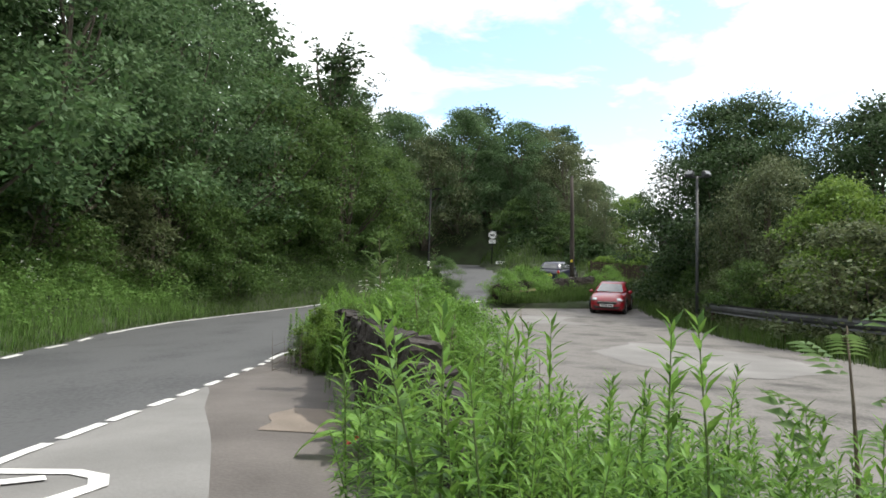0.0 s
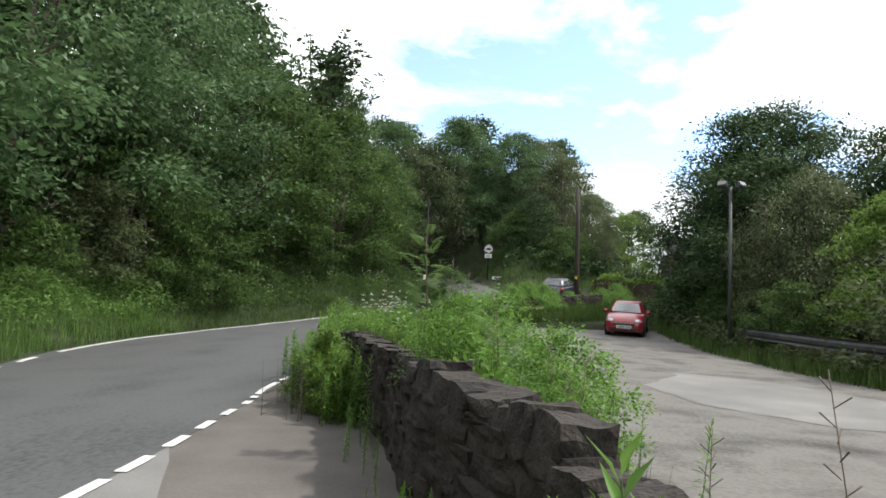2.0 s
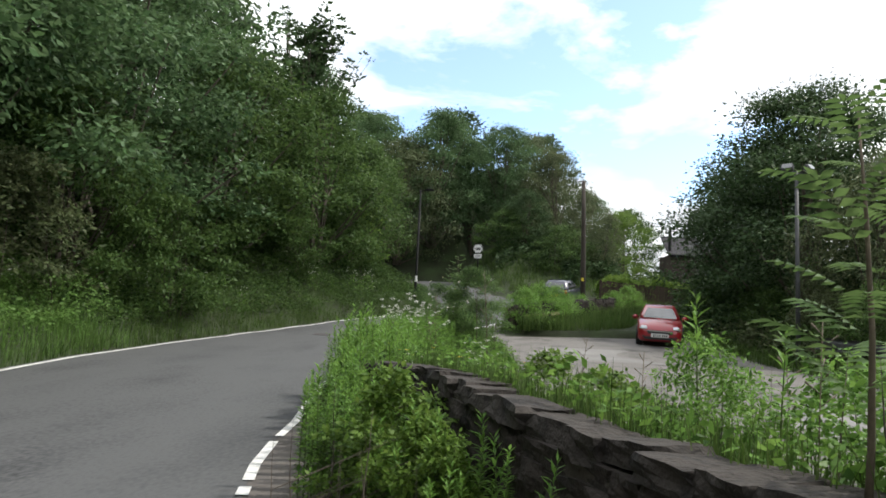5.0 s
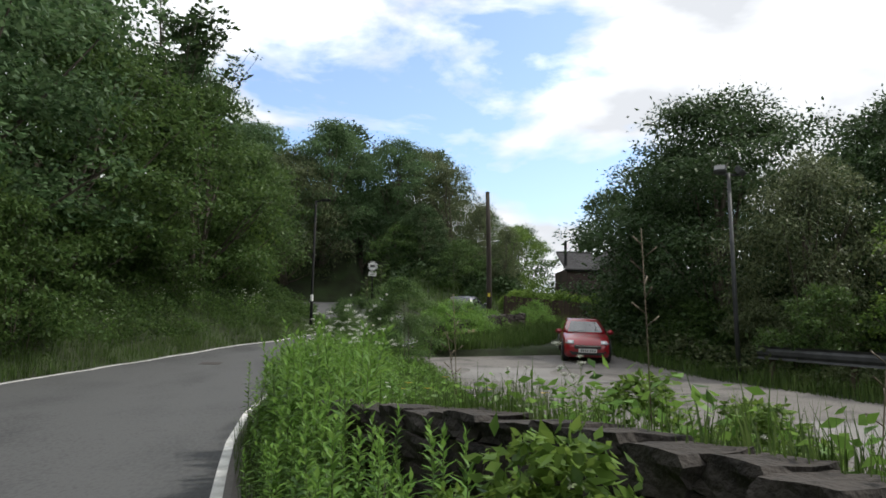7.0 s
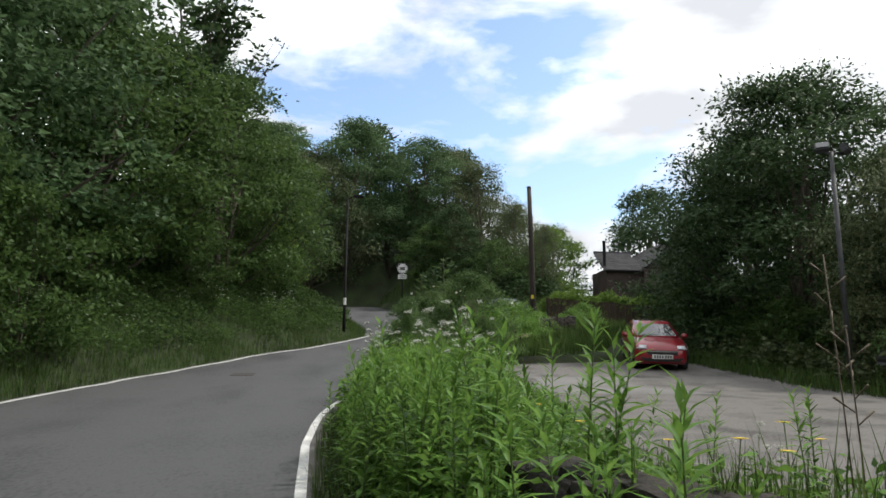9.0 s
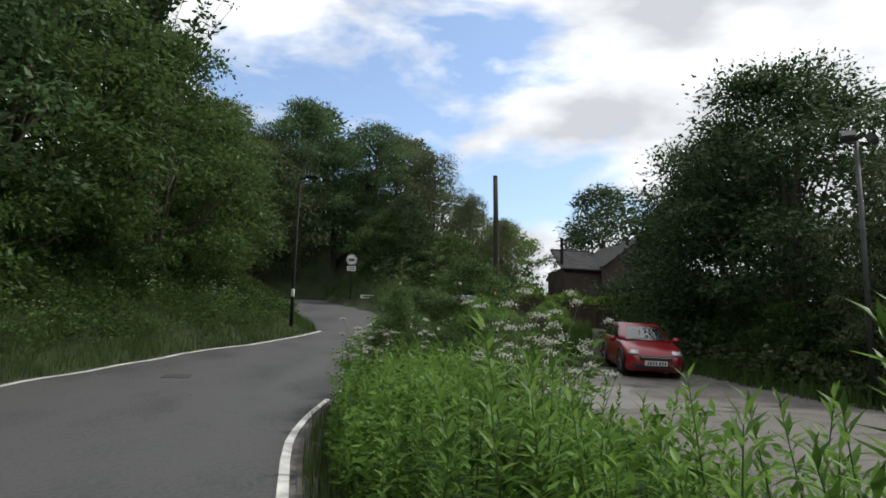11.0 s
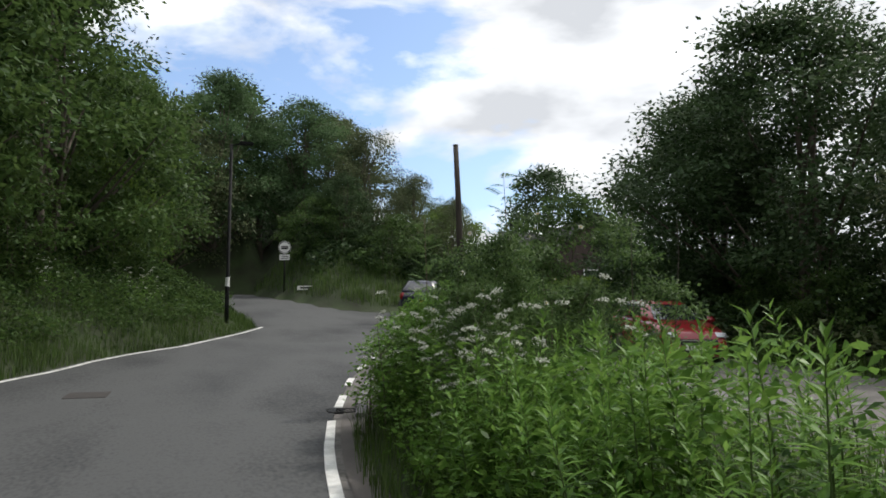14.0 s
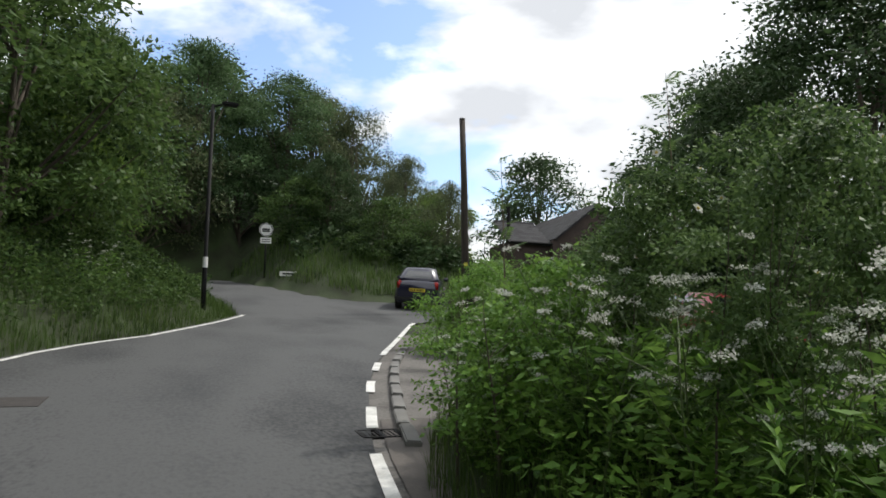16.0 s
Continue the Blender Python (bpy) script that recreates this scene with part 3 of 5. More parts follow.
sheet("pavement_worn", lambda y: x_right(y) + 0.1, lambda y: x_right(y) + 0.62, steps(12.5, 25.2), -0.002, M_APRON, 3, label="crumbled asphalt strip between line and weeds")
strip("road_letter", [(-2.3, 3.2), (-1.16, 3.5), (-0.80, 3.58), (-0.62, 3.52), (-0.52, 3.36), (-0.56, 3.1), (-0.75, 2.5)], 0.11, label="thick white painted road lettering")
strip("road_letter", [(-0.86, 3.42), (-1.1, 3.2), (-1.45, 2.8)], 0.11, 0.012, label="thick white painted road lettering")


def island_z(x, y):
    a, b = isl_l(y), isl_r(y)
    t = (x - a) / max(0.1, b - a)
    lip = 0.02 + (wall_top(y) - base_z(y) - 0.14) * smooth01((y - 4.8) / 1.4) * (1 - 0.85 * smooth01((t - 0.05) / 0.55)) if y < 12.5 else 0.10
    e = smooth01((y - 1.0) / 0.6) * smooth01((26.0 - y) / 0.8)
    return base_z(y) + e * ((lip + (0.2 if y > 12.5 else 0.06) * math.sin(math.pi * min(1, max(0, t))) + 0.05 * noise.noise((x * 1.3, y * 1.3, 3))) * smooth01((1 - t) / 0.2) * (1 if y < 12.5 else smooth01((t + 0.02) / 0.12))) - 0.03 * (1 - e)


sheet("verge_island", isl_l, isl_r, steps(1.0, 26.0, 0.25), 0.0, M_EARTH, 16, island_z, "weedy earth strip between lane and parking area")


W2 = [(0.55, 29.9), (1.6, 31.6), (2.9, 33.6), (4.2, 35.4), (5.2, 36.6)]


def w2_x(y):
    return float(np.interp(y, [p[1] for p in W2], [p[0] for p in W2]))


sheet("grass_bank", lambda y: w2_x(y) - 0.35, lambda y: float(np.interp(y, [28.8, 29.6, 30.6, 36, 42], [0.9, 3.0, 6.9, 8.5, 11])), steps(28.8, 42, 0.4), 0.015, M_EARTH, 10,
      lambda x, y: base_z(y) + 0.28 * smooth01((y - 28.8) / 1.6) * (1 - 0.5 * smooth01((x - 3) / 4)) * smooth01((float(np.interp(y, [28.8, 29.6, 30.6, 36, 42], [0.9, 3.0, 6.9, 8.5, 11])) - x) / 0.7) - 0.03, "grassy bank beside the parked red car")

# ---------------------------------------------------------------- stone walls
STONES = []
for i in range(9):
    rng = random.Random(100 + i)
    bm = box((0, 0, 0), (1, 1, 1))
    bmesh.ops.subdivide_edges(bm, edges=bm.edges[:], cuts=3, use_grid_fill=True)
    for v in bm.verts:
        v.co = v.co.lerp(v.co.normalized() * 0.62, 0.16)
    for v in bm.verts:
        f = noise.noise_vector(v.co * 1.7 + Vector((i * 9.1, 0, 0)))
        v.co += f * 0.11 + noise.noise_vector(v.co * 4.3 + Vector((0, i * 3.7, 0))) * 0.07
    me = bpy.data.meshes.new("stone")
    bm.to_mesh(me)
    bm.free()
    me.materials.append(M_STONE)
    STONES.append(me)
# copies for the courses, with the shade of the wall face in their colour
DARK_STONES = []
for me in STONES:
    dm = me.copy()
    dm.materials[0] = M_STONE_D
    DARK_STONES.append(dm)


def stone_wall(name, path, height, thick, label, base, seed, course=0.17, long=0.36, broken=-99.0, core=True):
    """Rough coursed stones along a path (x, y), coped with bigger stones; each stone is a piece of its own."""
    rng = random.Random(seed)
    wall = tagged(new(name), label, kind="structure")
    pts = [Vector(p) for p in path]
    seg = [(pts[i + 1] - pts[i]).length for i in range(len(pts) - 1)]
    total = sum(seg)

    def at(s):
        for i, l in enumerate(seg):
            if s <= l or i == len(seg) - 1:
                d = (pts[i + 1] - pts[i]).normalized()
                return pts[i] + d * s, math.atan2(d.y, d.x)
            s -= l

    def put(s, z, l, h, t, tilt=0.0, off=0.0, kinds=None):
        p, a = at(s)
        n = Vector((-math.sin(a), math.cos(a)))
        p = p + n * off
        st = new("stone", rng.choice(kinds or STONES))
        st.parent = wall
        st.matrix_basis = Matrix.Translation((p.x, p.y, base(p.y) + z)) @ Euler((rng.uniform(-tilt, tilt), math.atan2(-(base(p.y + 0.3 * math.sin(a)) - base(p.y)), 0.3) + rng.uniform(-tilt, tilt), a + rng.uniform(-0.05, 0.05))).to_matrix().to_4x4() @ Matrix.Diagonal((l, t, h, 1))

    k = 0
    while k < 12:
        s = -rng.random() * 0.2
        while s < total:
            l = min(long * rng.uniform(0.5, 1.5), total - s + 0.05)
            p, _ = at(min(total, s + l / 2))
            room = height(p.y) - base(p.y) - 0.09 - k * course
            if room > 0.03:
                h = min(course, room)
                put(min(total, s + l / 2), k * course + h / 2 - 0.01, l * 1.01, h * rng.uniform(1.0, 1.12), thick * rng.uniform(0.96, 1.06), 0.03, rng.uniform(-0.02, 0.02), DARK_STONES)
            s += l
        k += 1
    s = 0.0
    while s < total:
        p, _ = at(s)
        rough = p.y < broken
        l = rng.uniform(0.14, 0.30) if rough else rng.uniform(0.14, 0.36)
        h = rng.uniform(0.12, 0.22) if rough else rng.uniform(0.075, 0.11)
        z = height(p.y) - base(p.y) - h * 0.5 + (rng.uniform(-0.06, 0.04) if rough else rng.uniform(-0.015, 0.012))
        put(min(total, s + l / 2), z, l * 1.06, h * 1.1, thick * (rng.uniform(0.75, 1.05) if rough else rng.uniform(0.9, 1.08)), 0.2 if rough else 0.05, rng.uniform(-0.03, 0.03))
        s += l
    if core:
        vs, fs = [], []
        for i in range(41):
            p, a = at(total * i / 40)
            n = Vector((-math.sin(a), math.cos(a))) * (thick * 0.43)
            for q, z in ((p + n, base(p.y) - 0.1), (p + n, height(p.y) - 0.1), (p - n, height(p.y) - 0.1), (p - n, base(p.y) - 0.1)):
                vs.append((q.x, q.y, z))
        for i in range(40):
            for k in range(4):
                fs.append((i * 4 + k, i * 4 + (k + 1) % 4, i * 4 + 4 + (k + 1) % 4, i * 4 + 4 + k))
        fs += [(0, 1, 2, 3), (163, 162, 161, 160)]
        child("wall_core", mesh_of("wall_core", vs, fs, M_STONE_I), wall, "dark packed earth and mortar")
    return wall


stone_wall("wall_front", [(wall_x(y), y) for y in (2.5, 3.4, 4.35, 5.2, 6.1, 7, 8, 9, 10, 11, 12, 12.95)], wall_top, 0.27, "low dark gritstone wall with rough cope stones", base_z, 5, 0.125, 0.30, 6.0)
stone_wall("wall_bank", W2, lambda y: base_z(y) + 0.95, 0.38, "tumbledown low stone wall above the grass bank", base_z, 6, 0.15, 0.34, 99.0)

# ---------------------------------------------------------------- weeds and grasses


def blades(name, spots, rng, hmin, hmax, width, material, bend=0.35):
    """Grass blades: spots is an (n, 3) array of feet."""
    n = len(spots)
    a = rng.random(n) * 2 * np.pi
    h = hmin + (hmax - hmin) * rng.random(n) ** 1.6
    d = np.stack([np.cos(a), np.sin(a), np.zeros(n)], 1)
    s = np.stack([-np.sin(a), np.cos(a), np.zeros(n)], 1) * (width * (0.6 + 0.8 * rng.random(n)))[:, None]
    lean = (bend * (0.2 + rng.random(n)) * h)[:, None]
    V = np.empty((n, 5, 3))
    up = np.array([0, 0, 1.0])
    V[:, 0], V[:, 1] = spots - s / 2, spots + s / 2
    m = spots + up * (h * 0.6)[:, None] + d * lean * 0.35
    V[:, 2], V[:, 3] = m + s * 0.38, m - s * 0.38
    V[:, 4] = spots + up * h[:, None] + d * lean
    k = np.arange(n)[:, None] * 5
    F4 = k + np.array([[0, 1, 2, 3]])
    F3 = k + np.array([[3, 2, 4]])
    me = bpy.data.meshes.new(name)
    me.vertices.add(5 * n)
    me.vertices.foreach_set("co", V.astype(np.float32).ravel())
    me.loops.add(7 * n)
    me.loops.foreach_set("vertex_index", np.concatenate([F4.ravel(), F3.ravel()]).astype(np.int32))
    me.polygons.add(2 * n)
    me.polygons.foreach_set("loop_start", np.concatenate([np.arange(n) * 4, 4 * n + np.arange(n) * 3]).astype(np.int32))
    me.update(calc_edges=True)
    me.materials.append(material)
    return me


def scatter(n, xa, xb, ya, yb, zf, seed, patchy=0.0):
    rng = np.random.default_rng(seed)
    out = []
    while len(out) < n:
        y = rng.uniform(ya, yb)
        a, b = xa(y), xb(y)
        x = rng.uniform(a, b)
        if patchy and noise.noise((x * 0.9, y * 0.9, seed)) < rng.uniform(-1, 1) * patchy - 0.2:
            continue
        out.append((x, y, zf(x, y) - 0.02))
    return np.array(out), rng


def grass(label, n, xa, xb, ya, yb, zf, seed, hmin, hmax, w=0.012, material=None, patchy=0.5):
    P, rng = scatter(n, xa, xb, ya, yb, zf, seed, patchy)
    tagged(new("grass", blades("grass", P, rng, hmin, hmax, w, material or M_GRASS)), label, "grass", kind="stuff")


def herbage(label, n, xa, xb, ya, yb, zf, seed, top, leaf, material, patchy=0.8):
    """Leafy ground cover: leaves at many heights over a patchy cover."""
    P, rng = scatter(n, xa, xb, ya, yb, zf, seed, patchy)
    hgt = np.array([0.35 + 0.65 * smooth01(0.5 + 0.9 * noise.noise((x * 0.8, y * 0.8, seed + 5))) for x, y, _ in P])
    P[:, 2] += top * hgt * rng.random(n) ** 0.6
    D = rng.normal(size=(n, 3)) * np.array([1, 1, 0.5])
    L = leaf * (0.6 + 0.8 * rng.random(n))
    V, F = leaf_quads(P, D, L, L * 0.45, rng)
    tagged(new("herbage", fast_mesh("herbage", V, F, material)), label, "weeds", kind="stuff")


grass("long green grass on the wooded roadside verge", 17000, lambda y: x_left(y) - 3.6, lambda y: x_left(y) - 0.12, 19, 42, land, 31, 0.12, 0.42, 0.012)
# near stretch of the verge: its sunlight is painted in by the brighter green
grass("grass on the open roadside verge, coloured bright as in sun", 16000, lambda y: x_left(y) - 4.4, lambda y: x_left(y) - 0.12, 4, 21, land, 30, 0.15, 0.5, 0.012, M_SUNLIT)
grass("short grass along the road edge", 11000, lambda y: x_left(y) - 0.75, lambda y: x_left(y) + 0.02, -2, 47, land, 32, 0.08, 0.32, 0.012)
herbage("leafy nettles and weeds on the wooded bank", 40000, lambda y: x_left(y) - 5.2, lambda y: x_left(y) - 0.7, 20, 43, land, 33, 0.85, 0.10, M_LEAF_HAZEL)
# weeds of the same stretch, also coloured as if sunlit
herbage("tall weeds on the open roadside verge, coloured as sunlit", 36000, lambda y: x_left(y) - 5.0, lambda y: x_left(y) - 0.6, 3, 21, land, 29, 1.05, 0.085, M_SUNLIT)
herbage("dark ivy and undergrowth beneath the wood", 16000, lambda y: x_left(y) - 13, lambda y: x_left(y) - 4.5, -2, 46, land, 34, 0.7, 0.20, M_LEAF_DARK, 0.3)
grass("tall grass among the weeds of the earth strip", 13000, lambda y: isl_l(y) + 0.2, lambda y: isl_r(y) - 0.15, 5.5, 25.5, island_z, 35, 0.14, 0.42, 0.006)
grass("tufts of grass hanging over the top of the wall", 4200, lambda y: wall_x(y) + 0.07, lambda y: wall_x(y) + 0.42, 6.5, 12.9, island_z, 45, 0.08, 0.30, 0.006)
grass("rough grass along the foot of the weeds", 5000, lambda y: isl_l(y) - 0.12, lambda y: isl_l(y) + 0.5, 12.3, 25.5, island_z, 36, 0.1, 0.38, 0.006)
grass("bright grass on the bank by the red car", 11000, lambda y: w2_x(y) + 0.1, lambda y: float(np.interp(y, [28.9, 29.6, 30.6, 36, 42], [1.0, 3.0, 4.4, 7.0, 9.5])), 28.9, 41, lambda x, y: base_z(y) + 0.22, 37, 0.2, 0.6, 0.02)
grass("grass edging the parking area", 13000, lambda y: x_park(y) - 0.25, lambda y: x_park(y) + 2.4, 5, 34, land, 38, 0.15, 0.55, 0.016)
herbage("leafy weeds beside the parking area", 26000, lambda y: x_park(y) + 0.5, lambda y: x_park(y) + 5, 5, 36, land, 39, 1.0, 0.15, M_LEAF_PALE)
grass("grass on the far verge under the road sign", 9000, lambda y: float(np.interp(y, [44, 46, 50, 53, 57], [1.8, 0.7, -0.4, -1.1, -2.0])), lambda y: 8.0, 44, 57, land, 40, 0.2, 0.6, 0.025)
herbage("undergrowth beneath the far wood", 14000, lambda y: 0.6 if y > 50 else 4.5, lambda y: 11.0, 46, 60, land, 41, 1.3, 0.26, M_LEAF_DARK, 0.3)
herbage("mixed low weeds over the earth strip", 18000, lambda y: isl_l(y) + 0.1, lambda y: isl_r(y) - 0.1, 1.4, 25.4, island_z, 42, 0.42, 0.055, M_WEED, 0.4)
herbage("dense weeds at the end of the wall and along the line", 24000, lambda y: isl_l(y) + 0.08, lambda y: isl_l(y) + 1.2, 12.6, 25.2, island_z, 43, 0.72, 0.055, M_WEED, 0.2)


def leaf_fold(P, D, U, L, W):
    """Pointed, folded leaves with five points each: base, two sides, tip and sunken midrib."""
    n = len(P)
    D = D / np.linalg.norm(D, axis=1, keepdims=True)
    S = np.cross(D, U)
    S /= np.linalg.norm(S, axis=1, keepdims=True) + 1e-9
    N = np.cross(S, D)
    V = np.empty((n, 5, 3))
    mid = P + D * (L * 0.42)[:, None]
    V[:, 0], V[:, 3] = P, P + D * L[:, None] - N * (L * 0.16)[:, None]
    V[:, 1], V[:, 2] = mid + S * (W / 2)[:, None] + N * (W * 0.12)[:, None], mid - S * (W / 2)[:, None] + N * (W * 0.12)[:, None]
    V[:, 4] = mid - N * (W * 0.10)[:, None]
    k = np.arange(n)[:, None] * 5
    F = np.concatenate([k + np.array([f]) for f in ([0, 4, 1], [0, 2, 4], [1, 4, 3], [4, 2, 3])])
    return V.reshape(-1, 3), F


def willowherb_meshes(h, seed, leaf=0.11, wide=0.26, whorl=1.0):
    rng = np.random.default_rng(seed)
    lean = rng.normal(size=2) * 0.06
    n = int(46 * h * whorl)
    t = 0.06 + 0.94 * (np.arange(n) / n) ** 0.9
    st = lambda q: np.stack([lean[0] * h * q ** 2, lean[1] * h * q ** 2, h * q], -1)
    a = np.arange(n) * 2.4 + rng.random(n) * 0.5
    L = leaf * (0.55 + 0.75 * np.sin(np.pi * np.clip(t, 0.08, 0.93)) ** 0.7) * (0.8 + 0.4 * rng.random(n))
    el = 0.15 + 0.95 * t ** 3 + 0.25 * rng.normal(size=n) - 0.35 * (t < 0.4)
    D = np.stack([np.cos(a) * np.cos(el), np.sin(a) * np.cos(el), np.sin(el)], 1)
    U = np.array([0, 0, 1.0]) - D * D[:, 2:3] + 1e-3
    V, F = leaf_fold(st(t), D, U, L, L * wide)
    fm = fast_mesh("foliage", V, F, M_WEED)
    vs, fs = tube([st(np.array(q)) for q in (0.0, 0.3, 0.6, 0.98)], [0.0055, 0.005, 0.004, 0.0015], 5, False)
    return mesh_of("stem", vs, fs, M_STEM, True), fm


def plant(name, m, stem, foliage, label, group):
    ob = thing(name, m, label, "plant", group)
    child("stem", stem, ob)
    child("foliage", foliage, ob)
    return ob


HERBS = [willowherb_meshes(1.0, 200 + i, 0.098, 0.20 + 0.02 * (i % 3), 1.3) for i in range(6)]
NETTLES = [willowherb_meshes(0.9, 220 + i, 0.062, 0.34, 1.9) for i in range(4)]


def herb_at(x, y, h, rng, kinds, label, group, name="willowherb", zf=None):
    st, fo = rng.choice(kinds)
    m = Matrix.Translation((x, y, (zf or island_z)(x, y) - 0.03)) @ Euler((rng.uniform(-0.09, 0.09), rng.uniform(-0.09, 0.09), rng.uniform(0, 6.28))).to_matrix().to_4x4() @ Matrix.Diagonal((h * rng.uniform(0.95, 1.2), h * rng.uniform(0.95, 1.2), h, 1))
    return plant(name, m, st, fo, label, group)


rw = random.Random(77)


def pave_z(x, y):
    return base_z(y)


def keep_off(x, y):
    """True where the walker's own strip is, which stays free of weeds."""
    return x < float(np.interp(y, [0, 1.0, 2.2, 4.0, 7, 8.3, 10.4, 13, 16, 19], [1.65, 1.2, 0.67, -0.15, -1.25, -1.85, -2.54, -3.15, -3.73, -3.95])) + 0.55


n_put = 0
while n_put < 200:        # tall leafy weeds short of the wall's near end
    y = rw.uniform(1.6, 4.6) if rw.random() < 0.45 else rw.uniform(1.7, 3.1)
    x = wall_x(y) + rw.uniform(-0.75, 1.0) if y < 3.4 else wall_x(y) + rw.uniform(-0.5, 0.3)
    if keep_off(x, y):
        continue
    n_put += 1
    h = (0.72 if x > wall_x(y) + 0.25 else 1.0) * rw.uniform(0.5, 0.8) * (1.3 if rw.random() < 0.2 else 0.95) * (1 if y < 3.3 else 0.6)
    herb_at(x, y, h, rw, HERBS, "upright green willowherb with narrow pointed leaves", "weeds round the wall end", zf=pave_z if x < wall_x(y) else island_z)
for i in range(75):       # clump at the far end of the wall
    y = rw.uniform(12.0, 15.2)
    x = isl_l(y) + rw.uniform(0.0, 0.55) - (0.4 if y < 12.7 else 0)
    herb_at(x, y, rw.uniform(0.75, 1.1) * (0.5 if y < 12.7 and x > isl_l(y) else 1), rw, HERBS + NETTLES, "dense green nettle beside the road line", "weeds along the lane", "nettle", zf=pave_z if x < isl_l(y) else island_z)
for i in range(150):      # bank of weeds along the line
    y = rw.uniform(13.6, 20.5)
    x = isl_l(y) + 0.16 + (0.85 if y < 16.3 else 1.3) * rw.random()
    herb_at(x, y, rw.uniform(0.62, 0.88) * (0.8 if x < isl_l(y) + 0.35 else 1), rw, HERBS, "leafy green willowherb in the thick verge", "weeds along the lane")
for i in range(60):       # foot of the wall on the footway side
    y = rw.uniform(5.0, 12.0)
    x = wall_x(y) - rw.uniform(0.23, 0.5)
    herb_at(x, y, rw.uniform(0.18, 0.45) * (1.7 if y > 9.4 else 1), rw, NETTLES, "small nettle at the foot of the wall", "weeds at the wall foot", "nettle", zf=pave_z)
for i in range(14):       # behind the wall
    y = rw.uniform(5.5, 9.5)
    x = wall_x(y) + rw.uniform(0.3, 1.5)
    herb_at(x, y, rw.uniform(0.45, 0.7) * (0.75 if y > 8.5 else 1), rw, HERBS, "green weed standing behind the low wall", "weeds behind the wall")


for i in range(44):       # taller weeds against the wall face
    y = rw.uniform(8.6, 10.3)
    x = wall_x(y) - rw.uniform(0.2, 0.6)
    herb_at(x, y, rw.uniform(0.5, 0.82), rw, NETTLES + HERBS, "green nettle leaning on the wall face", "weeds at the wall foot", "nettle", zf=pave_z)


for i in range(80):       # big clump of nettles in front of the far half of the wall
    y = rw.uniform(10.1, 12.5)
    x = wall_x(y) - rw.uniform(0.22, 0.95)
    if not keep_off(x, y) and x > x_right(y) + 0.15:
        herb_at(x, y, rw.uniform(0.62, 0.98), rw, NETTLES, "tall green nettle in a clump by the wall", "weeds at the wall foot", "nettle", zf=pave_z)


for i in range(16):       # stems standing out of the brambles
    y = rw.uniform(6.2, 9.2)
    x = wall_x(y) + rw.uniform(0.35, 1.7)
    herb_at(x, y, rw.uniform(0.5, 0.8), rw, HERBS, "slender willowherb rising from the brambles", "weeds behind the wall")


def herb_mass(label, n, spot, lo, hi, seed):
    """More of the same weeds, too thick to count, as one object."""
    rng = random.Random(seed)
    VV, FF, o = [], [], 0
    src = []
    for st, fo in HERBS + NETTLES[:2]:
        v = np.empty(len(fo.vertices) * 3, np.float32)
        fo.vertices.foreach_get("co", v)
        f = np.empty(len(fo.loops), np.int32)
        fo.loops.foreach_get("vertex_index", f)
        src.append((v.reshape(-1, 3), f.reshape(-1, 3)))
    while n:
        x, y = spot(rng)
        if keep_off(x, y):
            continue
        n -= 1
        v, f = rng.choice(src)
        a, h = rng.uniform(0, 6.28), rng.uniform(lo, hi)
        R = np.array([[math.cos(a), -math.sin(a), rng.uniform(-.1, .1)], [math.sin(a), math.cos(a), rng.uniform(-.1, .1)], [0, 0, 1]])
        VV.append(v @ R.T * h + np.array([x, y, island_z(x, y) - 0.03]))
        FF.append(f + o)
        o += len(v)
    tagged(new("weeds", fast_mesh("weeds", np.concatenate(VV), np.concatenate(FF), M_WEED)), label, "weeds", kind="stuff")


def lane_spot(rng):
    y = rng.uniform(13.2, 24.5)
    return isl_l(y) + 0.14 + 0.2 * (y > 22) + (0.85 if y < 16.3 else 1.4) * rng.random(), y


def end_spot(rng):
    y = rng.uniform(1.7, 3.3)
    return wall_x(y) + rng.uniform(-0.75, 1.0), y


herb_mass("thick mass of green willowherb along the lane", 300, lane_spot, 0.45, 0.78, 91)
herb_mass("thick mass of green weeds round the wall end", 150, end_spot, 0.35, 0.68, 92)


